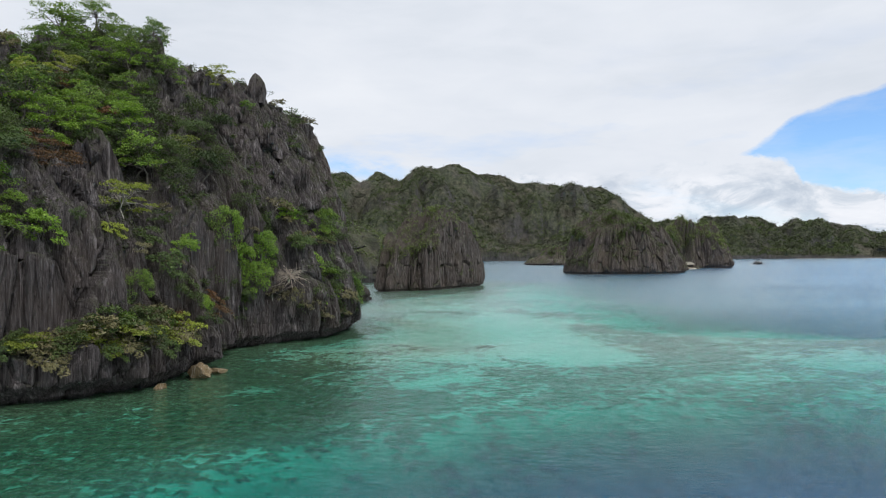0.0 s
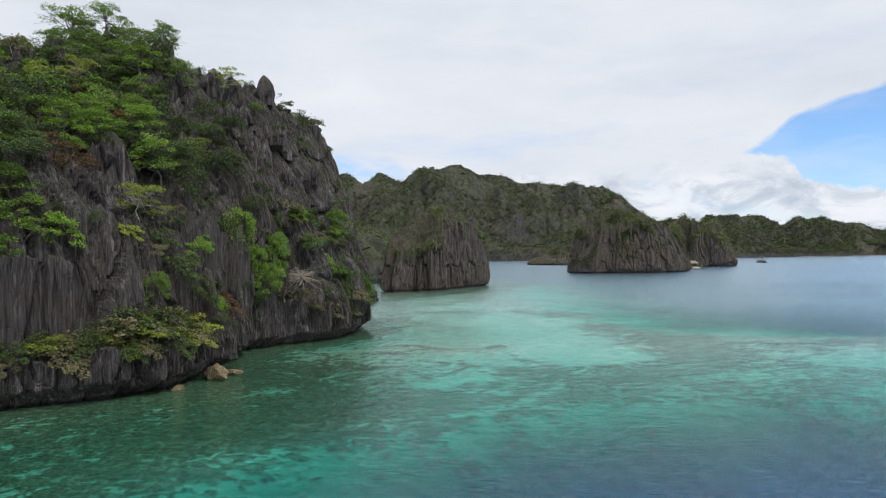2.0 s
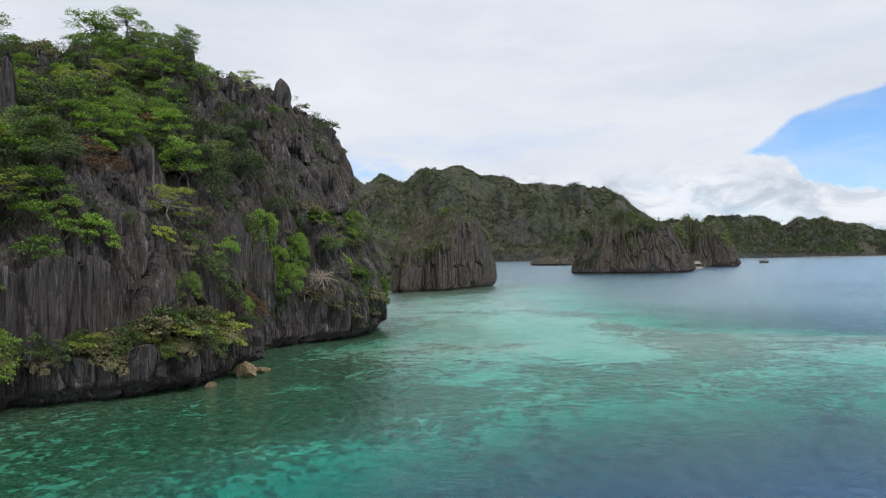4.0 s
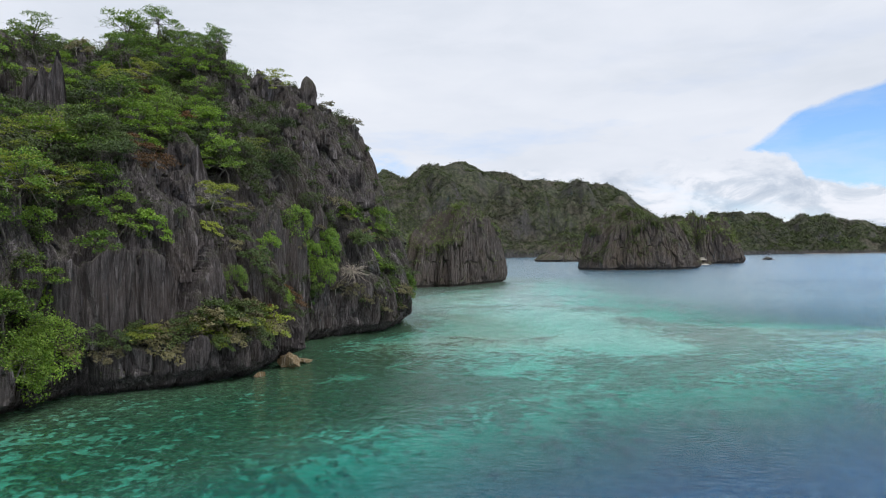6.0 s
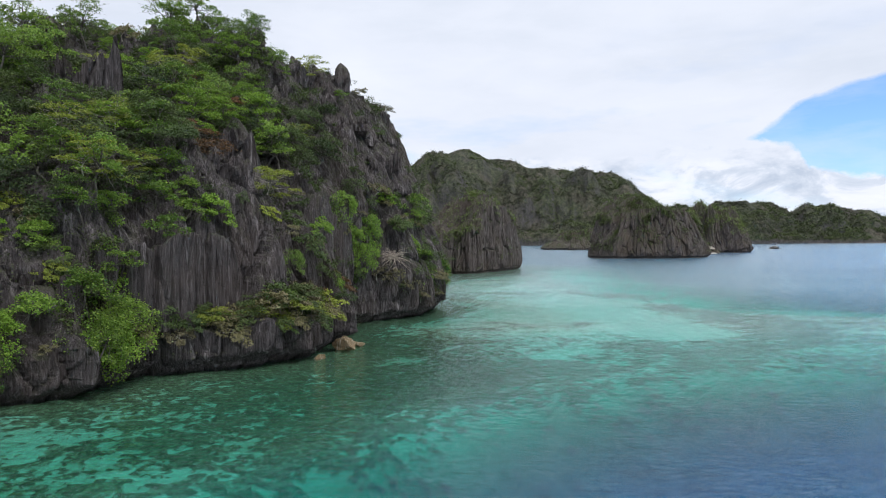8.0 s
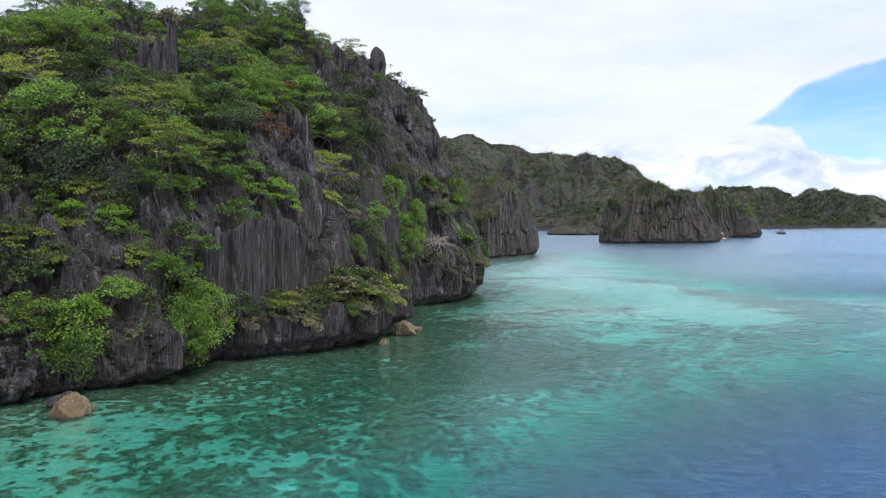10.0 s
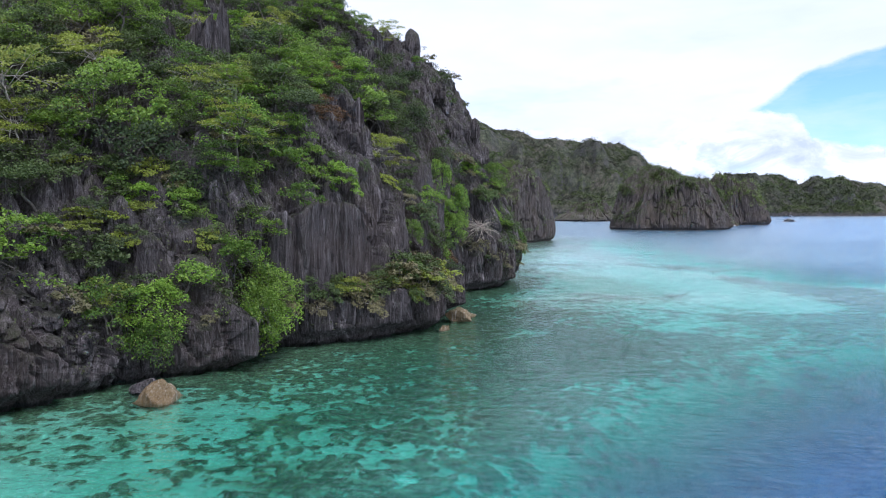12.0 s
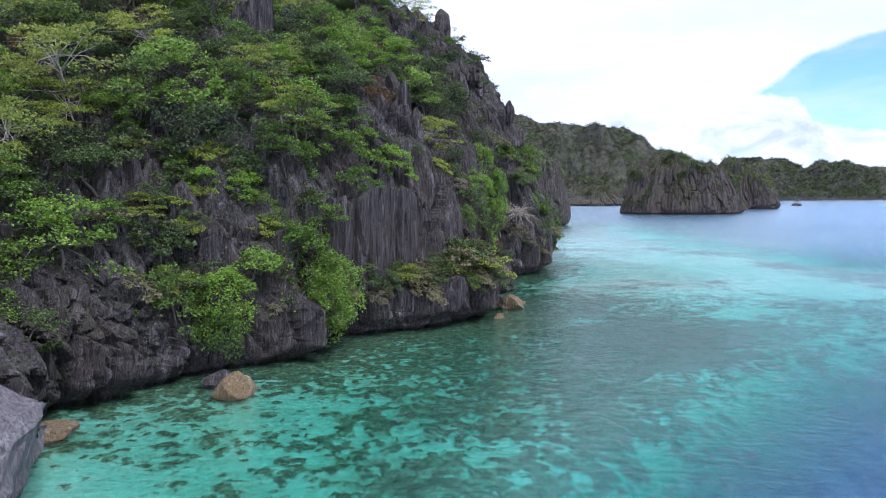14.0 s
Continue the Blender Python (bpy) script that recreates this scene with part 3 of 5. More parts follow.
def headland_surface(w):
    """Rows of points over the headland for an array of w; the second result is how far inland each point lies."""
    j = np.clip(np.searchsorted(_pw, w) - 1, 0, len(_pw) - 2)
    t = np.clip((w - _pw[j]) / (_pw[j + 1] - _pw[j]), 0, 1)
    t = (t * t * (3 - 2 * t))[:, None, None]
    p = _even[j] * (1 - t) + _even[j + 1] * t
    d, z = p[..., 0], p[..., 1].copy()
    ww = np.repeat(w[:, None], NV, 1)
    ends = smooth(ww, -26, -15) * (1 - smooth(ww, 117, 130))
    z = z * ends - 3.0 * (1 - ends)
    z = z - 3.0 * smooth(d, 20, 34) * (1 - smooth(ww, 64, 76)) * ends
    q = shore_q(ww) - d
    lift = smooth(z, 0.4, 1.2)
    # lobes and clefts of the undercut shore
    low = 1 - smooth(z, 2.5, 6)
    f1, f2, who = worley(ww / 2.3, 0 * z, 13)
    q = q + low * (1.1 * (who - 0.45) - 0.9 * np.exp(-(f2 - f1) / 0.10) + 1.2 * (fbm(ww / 5, 0 * z, 15, 2) - 0.5))
    z = z + np.where(z > 0.2, 1, 0) * low * (0.5 * (fbm(ww / 2.2, 0 * z, 19, 2) - 0.35))
    f1, f2, who = worley(ww / 0.95 + 0.25 * fbm(ww, z, 22, 2), z / 4.0, 23)
    q = q + low * smooth(z, 0.2, 0.9) * (0.55 * (who - 0.5) - 0.55 * np.exp(-(f2 - f1) / 0.06))
    z = z + low * smooth(z, 1.6, 2.6) * 0.9 * (who - 0.4)
    heap = (1 - smooth(ww, 11, 15)) * (1 - smooth(z, 5, 8)) * smooth(z, 0.3, 0.9)
    f1, f2, who = worley(ww / 1.5 + 0.5 * fbm(ww, z, 16, 2), z / 1.5 + 0.5 * fbm(ww / 1.3, z, 18, 2), 17)
    q = q + heap * (0.8 * (who - 0.5) - 0.3 * np.exp(-(f2 - f1) / 0.05))
    f1, f2, who = worley(ww / 0.5, z / 0.45, 20)
    q = q + heap * (0.28 * (who - 0.5) - 0.12 * np.exp(-(f2 - f1) / 0.06))
    # big buttresses and bays
    q = q + 1.6 * (fbm(ww / 7, z / 16, 3, 3) - 0.5) * 2 * smooth(z, 1.5, 8)
    z = z + 2.2 * (fbm(ww / 6, d / 6, 5, 3) - 0.5) * 2 * smooth(d, 4, 14)
    # blades standing up from the slope
    f1, f2, who = worley(ww / 1.7, d / 1.7, 21)
    rocky = smooth(fbm(ww / 9, d / 9, 31, 3), 0.42, 0.6)
    z = z + 2.6 * who ** 2 * np.clip(1 - f1 * 1.5, 0, 1) * smooth(d, 3, 8) * (0.35 + 0.65 * rocky)
    f1, f2, who = worley(ww / 0.8, d / 0.8, 25)
    z = z + 0.9 * who * np.clip(1 - f1 * 1.4, 0, 1) * smooth(d, 0.6, 3)
    q = q + karst(ww, z, 11) * (0.25 + 0.75 * lift) * (1 - 0.5 * smooth(d, 14, 30)) * smooth(z, -2.5, 0.7)
    w2 = ww + 0.35 * (fbm(ww / 1.2, z / 2.0, 77, 3) - 0.5) * 2 * lift
    x, y = to_xy(w2, q)
    return np.stack([x, y, z], -1), d


def build_headland():
    w = np.concatenate([np.arange(-26.2, -2, 0.3), np.arange(-2, 68, 0.125), np.arange(68, 92, 0.18), np.arange(92, 131, 0.5)])
    pts, d = headland_surface(w)
    me = grid_mesh("cliff", pts, ROCK, smooth_faces=False)
    ob = new("cliff", me)
    tagged(ob, "grey fluted limestone headland rising from the sea, undercut at the waterline", "cliff", kind="structure")
    return ob, w, pts, d


CLIFF, CLIFF_W, CLIFF_P, CLIFF_D = build_headland()


def nearest(x, y, z):
    """The point of the headland's surface nearest to a place."""
    i = int(np.argmin(np.abs(CLIFF_W - to_wq(x, y)[0])))
    lo, hi = max(i - 18, 0), i + 19
    p = CLIFF_P[lo:hi].reshape(-1, 3)
    return Vector(p[int(np.argmin(((p - np.array((x, y, z))) ** 2).sum(1)))])


# ---- sea and seabed ----


def build_sea():
    def reef_depth(x, y):
        near = np.interp(x, [-60, -42, -33, -24, -15, -9, -4, 3.5, 16, 33, 200], [-40, -7, 7.5, 19.5, 30.5, 37, 41, 46, 49, 48.5, 50])
        farx = np.interp(y, [60, 72, 76, 80, 90, 124, 180, 233, 300], [300, 110, 56, 36, 24, 19, 19, 24, -40])
        m = np.minimum((y - near) * 0.75, (farx - x) * np.interp(y, [70, 78, 90], [0.12, 0.30, 0.34]))
        m = m + 5 * (fbm(x / 11, y / 11, 91, 4) - 0.5)
        w, q = to_wq(x, y)
        off = np.maximum(q - shore_q(w), 0)
        flat = 1.35 + 0.95 * smooth(off, 0, 14) - 1.25 * smooth(y, 48, 72) * smooth(off, 4, 12) + 0.5 * (fbm(x / 8, y / 8, 93, 3) - 0.5)
        # the inner bay stays shallower than the open channel
        deep = np.where(y > 78, np.interp(x, [40, 190], [0.6, 1.0]), 1.0)
        return flat + deep * (12.5 * smooth(-m, -2.5, 13.5) + 0.25 * np.clip(-m, 0, 8)), m, off

    def coral_cover(x, y, m, off):
        """How much of the bed is reef (1) rather than sand (0): coral heads of several sizes, thicker in some places."""
        c = 0.62 + 0.7 * (fbm(x / 13, y / 9, 96, 3) - 0.5) + 0.6 * (fbm(x / 3, y / 2.4, 98, 3) - 0.5)
        for cx, cy, rx, ry, k in ((12.5, 90, 6, 20, 0.75), (-1, 78, 12, 20, 0.24), (2, 80, 20, 26, 0.16), (15, 67, 5.5, 5.5, 1.05), (2.2, 56, 2.6, 1.2, 0.75), (-1.2, 54, 2.0, 1.2, 0.65), (-13.5, 52, 2.4, 1.6, 0.6), (-37, 26, 9, 9, 0.34), (-27, 36, 5, 5, 0.2), (5, 120, 9, 40, 0.32), (-8, 150, 9, 40, 0.32), (45, 61, 18, 5, 0.2)):
            c = c - k * np.exp(-(((x - cx) / rx) ** 2 + ((y - cy) / ry) ** 2) ** 1.5)
        c = c - 0.05 * np.exp(-((x + 15) / 8) ** 2 - ((y - 58) / 20) ** 2)
        c = c + 0.12 * np.exp(-((x - 2) / 16) ** 2 - ((y - 62) / 7) ** 2)
        # extra dark reef here stands in for the mirrored cliff
        c = c + 0.30 * np.exp(-((x + 15) / 7) ** 2 - ((y - 38) / 12) ** 2) + 0.18 * np.exp(-((x + 13) / 7) ** 2 - ((y - 54) / 12) ** 2)
        # reef thickened along the cliff foot stands in for undercut shade and reflection
        c = c + 0.3 * np.exp(-(off / 1.2) ** 2) + 0.7 * np.exp(-(off / 4.0) ** 2) * smooth(y, 40, 55) - 0.34 * smooth(-m, -2.5, 3)
        wx, wy = x + 0.5 * fbm(x / 1.5, y / 1.5, 101, 3), y + 0.5 * fbm(x / 1.5, y / 1.5, 102, 3)
        out = np.zeros_like(x)
        for size, seed, rare in ((2.7, 105, 0.22), (1.35, 110, 0), (0.85, 120, 0), (0.55, 130, 0)):
            f1, f2, who = worley(wx / size, wy / (size * 0.8), seed)
            out = np.maximum(out, smooth(0.45 - f1, -0.2, 0.25) * (who < c - rare))
        return c, out

    xs = np.concatenate([[-4500, -1500, -400, -120], np.arange(-66, -48, 0.5), np.arange(-48, -8, 0.2), np.arange(-8, 30, 0.36), np.arange(30, 120, 0.9), [140, 200, 400, 1500, 4500]])
    ys = np.concatenate([[-4500, -1500, -300, -60, -20], np.arange(0, 15, 0.4), np.arange(15, 64, 0.2), np.arange(64, 130, 0.65), np.arange(130, 260, 1.6), [280, 320, 400, 700, 1500, 4500]])
    x, y = np.meshgrid(xs, ys, indexing="ij")
    depth, m, off = reef_depth(x, y)
    c, heads = coral_cover(x, y, m, off)
    z = -depth + 0.35 * heads + 0.14 * fbm(x / 0.7, y / 0.7, 97, 2)
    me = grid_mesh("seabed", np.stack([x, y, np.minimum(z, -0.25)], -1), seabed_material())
    for key, field in (("coral", c), ("heads", heads), ("rubble", smooth(off, 14.5, 25))):
        at = me.attributes.new(key, "FLOAT", "POINT")
        at.data.foreach_set("value", np.clip(field, -1, 2).reshape(-1).astype(np.float32))
    tagged(new("seabed", me), "pale sand and brown coral reef falling off into deep blue", "seabed", kind="structure")
    side = np.array([-4600, -600, -100, 0, 100, 600, 4600], float)
    x, y = np.meshgrid(side, side, indexing="ij")
    me = grid_mesh("water", np.stack([x, y, np.zeros_like(x)], -1), water_material(), smooth_faces=False)
    water = tagged(new("water", me), "clear turquoise sea, lightly rippled", "sea", kind="structure")
    water.visible_shadow = False


build_sea()

# ---- islets and far hills ----


def karst_stack(name, label, cx, cy, rx, ry, h, seed, turn=0.0, top=0.55, power=2.6, k=1.6, n=220, rows=70, mat=ROCK_FAR, woods=500, leaf=0.9, skirt=0.9, uneven=0.48, crest=None, wall=0.72):
    """An islet: steep fluted sides, an uneven wooded crown."""
    a = np.linspace(0, 2 * math.pi, n, endpoint=False)[:, None]
    v = np.concatenate([np.linspace(0, 1, rows - 18), 1 + np.linspace(0.03, 1, 18)])[None]
    side, cap = np.clip(v, 0, 1), np.clip(v - 1, 0, 1)
    rad = (1 - (1 - top) * side ** 1.3) * (1 - cap)
    outline = 1 + 0.32 * (fbm(np.cos(a) * 2 + 9, np.sin(a) * 2 + 9, seed, 3) - 0.5) * 2
    z = h * (wall * side ** skirt + (1 - wall) * (1 - (1 - cap) ** power))
    x, y = rad * outline * rx * np.cos(a), rad * outline * ry * np.sin(a)
    if crest:
        # the skyline along the long axis: where, and how high for the whole height
        where, how = zip(*crest)
        z = z * np.interp(x / rx, where, how)
    around = a * (rx + ry) / 2 + 0 * v
    push = karst(around, z, seed, k) * smooth(z, 0, 0.1 * h) * (1 - cap)
    z = z + h * uneven * (fbm(x / (0.42 * rx) + 5, y / (0.42 * ry) + 5, seed + 3, 4) - 0.5) * 2 * smooth(side, 0.35, 1)
    f1, f2, who = worley(x / (1.3 * k), y / (1.3 * k), seed + 5)
    z = z + 2.6 * k * who ** 2 * np.clip(1 - 1.4 * f1, 0, 1) * smooth(side, 0.6, 1)
    x, y = x + push * np.cos(a), y + push * np.sin(a)
    notch = 0.9 * k * np.exp(-((z - 0.1 * k) / (0.45 * k)) ** 2) * (1 - cap)
    x, y = x - notch * np.cos(a), y - notch * np.sin(a)
    z = np.where(v < 0.001, -3.0, z)
    ct, st = math.cos(turn), math.sin(turn)
    pts = np.stack([cx + ct * x - st * y, cy + st * x + ct * y, z + 0 * x], -1)
    base = new(name)
    base.location = (cx, cy, 0)
    tagged(base, label, "islet")
    me = grid_mesh("rock", pts - np.array((cx, cy, 0)), mat, wrap=True, smooth_faces=False)
    mesh_part("rock", me, base)
    if woods:
        rng = np.random.default_rng(seed)
        flat = pts.reshape(-1, 3)
        vv = np.repeat(v, n, 0).reshape(-1)
        dens = fbm(flat[:, 0] / (0.22 * rx), flat[:, 1] / (0.22 * rx) + flat[:, 2] / (0.4 * h), seed + 8, 3)
        ok = np.where((flat[:, 2] > 0.12 * h) & (dens + 0.30 * np.clip(vv - 0.8, -1, 0.7) > 0.445))[0]
        likely = np.where(vv[ok] > 0.85, 7.0, 1.0)
        pick = rng.choice(ok, woods, p=likely / likely.sum())
        c = flat[pick][:, None] + rng.normal(size=(woods, 14, 3)) * np.array((0.9, 0.9, 0.6)) * leaf * 1.1 + np.array((0, 0, leaf * 0.5))
        c = c.reshape(-1, 3)
        me = leaf_cloud("shrubs", c - np.array((cx, cy, 0)), rng.uniform(0.5, 1.1, len(c)) * leaf, ISLET_GREEN, rng, 0.6)
        tagged(mesh_part("shrubs", me, base, "low green scrub on the rock"), kind="stuff")
    return base


def far_ridge(name, label, azimuths, heights, near, far, seed, clumps, mat=HILL):
    """A range of wooded limestone hills: azimuth (x over y) and height of its crest, and how far off it begins and crests."""
    n, rows = 560, 110
    az = np.linspace(azimuths[0], azimuths[-1], n)[:, None]
    t = np.concatenate([np.linspace(0, 1, rows - 25), 1 + np.linspace(0.05, 0.8, 25)])[None]
    crest = np.interp(az, azimuths, heights)
    crest = (crest + np.interp(az + 0.004, azimuths, heights) + np.interp(az - 0.004, azimuths, heights)) / 3
    dist = near + (far - near) * t + 40 * (fbm(az * 14, t * 2, seed, 3) - 0.5) * (1 - np.clip(t, 0, 1))
    prof = np.where(t < 1, 0.05 * smooth(t, 0, 0.03) + 0.95 * np.clip(t, 0, 1) ** 0.85, 1 - 1.02 * (np.clip(t - 1, 0, 0.8) / 0.8) ** 1.5)
    x, y = az * dist, dist + 0 * az
    z = crest * prof
    far_end = smooth(az, azimuths[0], azimuths[0] + 0.05) * (1 - smooth(az, azimuths[-1] - 0.03, azimuths[-1]))
    lumps = fbm(x / 120, y / 90, seed + 1, 5) - 0.5
    z = z + lumps * 85 * smooth(t, 0.02, 0.30) * (1 - smooth(t, 0.7, 1.0))
    # spurs and gullies down the slope
    gully = np.abs(fbm(az * 26 + 0.7 * fbm(az * 12, t * 3, seed + 6, 2), t * 1.3, seed + 7, 3) - 0.5) * 2
    z = z + crest * 0.32 * (gully - 0.25) * smooth(t, 0.03, 0.3) * (1 - smooth(t, 0.45, 0.8))
    f1, f2, who = worley(x / 34, y / 50, seed + 3)
    z = z + 22 * (0.5 - f1) * smooth(t, 0.05, 0.3) * (1 - 0.75 * smooth(t, 0.85, 1.0))
    f1, f2, who = worley(x / 6, y / 10, seed + 4)
    z = z + 3.4 * (0.6 - f1) * (0.4 + who) * smooth(t, 0.0, 0.1)
    z = z * far_end - 4 * (1 - far_end)
    z = np.where((t < 0.001) | (t > 1.79), -4, z)
    pts = np.stack([x, y, z], -1)
    base = new(name)
    tagged(base, label, "hill", kind="structure")
    mesh_part("rock", grid_mesh("rock", pts, mat), base)
    rng = np.random.default_rng(seed)
    front = pts[:, : rows - 27].reshape(-1, 3)
    dens = fbm(front[:, 0] / 45, front[:, 1] / 60, seed + 9, 4)
    ok = np.where((front[:, 2] > 2.5) & (dens > 0.32))[0]
    pick = rng.choice(ok, clumps)
    c = (front[pick][:, None] + rng.normal(size=(clumps, 13, 3)) * np.array((1.9, 1.9, 1.1)) * rng.uniform(0.6, 1.3, (clumps, 1, 1)) + np.array((0, 0, 1.2))).reshape(-1, 3)
    me = leaf_cloud("woods", c, rng.uniform(1.2, 2.3, len(c)), WOODS, rng, 0.4)
    tagged(mesh_part("woods", me, base, "green woods over the rock"), kind="stuff")
    return base


far_ridge("far_hill", "wooded limestone mountain with a rounded crest behind the bay", [-0.45, -0.25, -0.144, -0.13, -0.112, -0.103, -0.1, -0.093, -0.084, -0.077, -0.072, -0.061, -0.051, -0.041, -0.037, -0.033, -0.021, -0.009, 0.004, 0.016, 0.027, 0.033, 0.042, 0.054, 0.064, 0.075, 0.088, 0.103, 0.113, 0.125, 0.136, 0.146, 0.155, 0.167, 0.184, 0.205, 0.26, 0.28, 0.293, 0.31, 0.331, 0.343, 0.36, 0.373, 0.385, 0.4, 0.415, 0.44],
          [140, 142, 141, 140, 138, 130, 124, 125, 132, 140, 143, 140, 132, 128, 128, 136, 145, 151, 149, 148, 150, 155, 156, 154, 148, 136, 137, 138, 133, 129, 122, 121, 125, 123, 119, 118, 116, 104, 92, 76, 64, 58, 60, 61, 52, 44, 34, 8], 860, 1100, 5, 12500)
far_ridge("far_hill", "dark wooded limestone range on the far shore", [0.36, 0.394, 0.405, 0.413, 0.427, 0.448, 0.465, 0.477, 0.494, 0.503, 0.515, 0.528, 0.536, 0.549, 0.574, 0.607, 0.649, 0.67, 0.681, 0.72, 0.9, 1.2],
          [15, 27, 44, 57, 62, 60, 58, 55, 59, 58, 51, 44, 48, 54, 53, 50, 46, 38, 33, 33, 38, 20], 880, 980, 15, 6500)
karst_stack("islet", "fluted grey limestone islet with scrub, undercut at the waterline", 1.5, 200.5, 24, 9.5, 20, 3, turn=1.0, top=0.84, power=3.6, k=0.9, n=520, rows=120, woods=1100, leaf=0.42, uneven=0.22, wall=0.86,
            crest=((-1, 0.62), (-0.72, 0.80), (-0.46, 0.66), (-0.2, 1.02), (0.25, 1.12), (0.6, 1.0), (1, 0.85)))
karst_stack("islet", "wooded limestone islet with sheer fluted sides", 97.5, 336, 28.5, 25, 26, 8, turn=0.3, top=0.78, power=3.4, k=1.1, n=520, rows=110, woods=4200, leaf=0.7, skirt=0.95, uneven=0.26, wall=0.82,
            crest=((-1, 0.72), (-0.6, 0.95), (-0.2, 1.08), (0.15, 1.04), (0.5, 0.9), (1, 0.62)))
karst_stack("islet", "wooded limestone islet with sheer fluted sides", 169, 432, 22, 24, 25, 18, turn=0.6, top=0.72, k=1.1, n=460, rows=90, woods=1300, leaf=0.95)
karst_stack("islet", "low rocky point under the far hill", 112, 560, 28, 22, 14, 28, top=0.45, k=1.6, n=320, woods=700, leaf=0.9, uneven=0.6)
karst_stack("hill", "green wooded limestone hill across a narrow channel", -55, 285, 45, 68, 40, 38, top=0.35, k=1.6, n=320, rows=90, woods=5200, leaf=0.95, skirt=0.7, mat=HILL)


# ---- rock slabs, spires and boulders ----


def blade_mesh(name, wide, deep, high, seed, mat, lean=0.15, k=0.5, blunt=0.55):
    """A standing blade of limestone: fluted sides, ragged pointed top, flat foot."""
    n, rows = 40, 18
    a = np.linspace(0, 2 * math.pi, n, endpoint=False)[:, None]
    v = np.linspace(0, 1, rows)[None]
    ragged = 1 - 0.45 * fbm(np.cos(a) * 1.6 + seed, np.sin(a) * 1.6 + 3, seed, 3) * 1.3
    z = high * v * np.where(v < 0.98, ragged + (1 - ragged) * 0.3, 0.85)
    r = (1 - v ** 2.6) ** blunt * (1 - 0.25 * v) + 0.02
    push = karst(a * (wide + deep) / 2, z, seed, k) * (1 - v ** 4)
    ca, sa = np.cos(a), np.sin(a)
    x = r * (wide / 2) * np.sign(ca) * np.abs(ca) ** 0.7 + push * ca + lean * z * (vnoise(seed * 3.1, 1.0) - 0.5)
    y = r * (deep / 2) * np.sign(sa) * np.abs(sa) ** 0.7 + push * sa
    return grid_mesh(name, np.stack([x, y, z - 0.2 * high * (v < 0.01)], -1), mat, wrap=True)


def slab(p0, p1, low, high, thick, seed, ragged=0.25):
    """A broad fluted slab that stands free along the line p0 to p1."""
    p0, p1 = np.array(p0, float), np.array(p1, float)
    run = p1 - p0
    long = float(np.hypot(*run))
    face = np.array((run[1], -run[0])) / long
    cols = int(long / 0.085)
    u = np.linspace(0, 1, cols)[:, None]
    v = np.linspace(0, 1, 64)[None]
    top = high - (high - low) * ragged * (2.2 * np.abs(fbm(u * long / 2.6, 0 * u, seed + 1, 3) - 0.45) + 0.7 * worley(u * long / 1.1, 0 * u, seed + 2)[2] * 0.6) - (high - low) * 0.5 * (smooth(u, 0.86, 1.0) + smooth(1 - u, 0.9, 1.0))
    front = np.clip(v / 0.72, 0, 1)
    back = np.clip((v - 0.72) / 0.28, 0, 1)
    z = low + (top - low) * np.where(v <= 0.72, front, 1 - back)
    endcap = np.sqrt(np.clip(1 - np.abs(2 * u - 1) ** 8, 0, 1))
    bulge = 0.35 * np.sin(np.clip(front, 0, 1) * math.pi * 0.5) - 0.5 * front ** 3
    out = np.where(v <= 0.72, thick / 2 + bulge * -0.6 + 0.8 * karst(u * long + 13 * seed, z * 0.6, seed, 0.75), -thick / 2 * np.sin(back * math.pi / 2) + thick / 2 * (1 - back) - 0.3)
    out = out * endcap
    xy = p0 + u[..., None] * run + out[..., None] * face
    pts = np.concatenate([xy, z[..., None]], -1)
    c = np.array((*(p0 + p1) / 2, low))
    ob = mesh_part("rock_slab", grid_mesh("rock_slab", pts - c, ROCK), CLIFF, "smooth fluted grey limestone slab")
    ob.location = c
    return ob


slab((-33.7, 44.2), (-26.3, 50.4), 3.3, 10.8, 1.7, 4)
slab((-39.6, 38.0), (-34.9, 42.4), 4.0, 8.0, 1.5, 6, 0.35)
slab((-24.6, 58.6), (-21.2, 72.6), 3.0, 15.5, 2.0, 9, 0.3)
slab((-47.0, 33.5), (-43.0, 37.0), 6.0, 10.0, 1.6, 12, 0.4)
slab((-44.6, 56.2), (-39.4, 59.6), 20.0, 29.6, 2.2, 14, 0.62)
slab((-31.4, 59.6), (-27.6, 61.4), 12.5, 21.4, 1.6, 17, 0.5)

BLADES = [blade_mesh("rock_blade", *dims, 40 + i, ROCK) for i, dims in enumerate(((1.4, 1.0, 3.2), (1.0, 0.9, 2.6), (1.9, 1.1, 3.6), (1.2, 0.7, 2.2), (2.3, 1.4, 3.0), (0.8, 0.7, 2.0), (1.6, 1.2, 4.2)))]


def blade(mesh, at, size=1.0, turn=0.0, tall=1.0):
    ob = mesh_part("rock_blade", mesh, CLIFF)
    ob.matrix_basis = Matrix.LocRotScale(Vector(at) - Vector((0, 0, 0.25)), Euler((0, 0, turn)), (size, size, size * tall))
    return ob


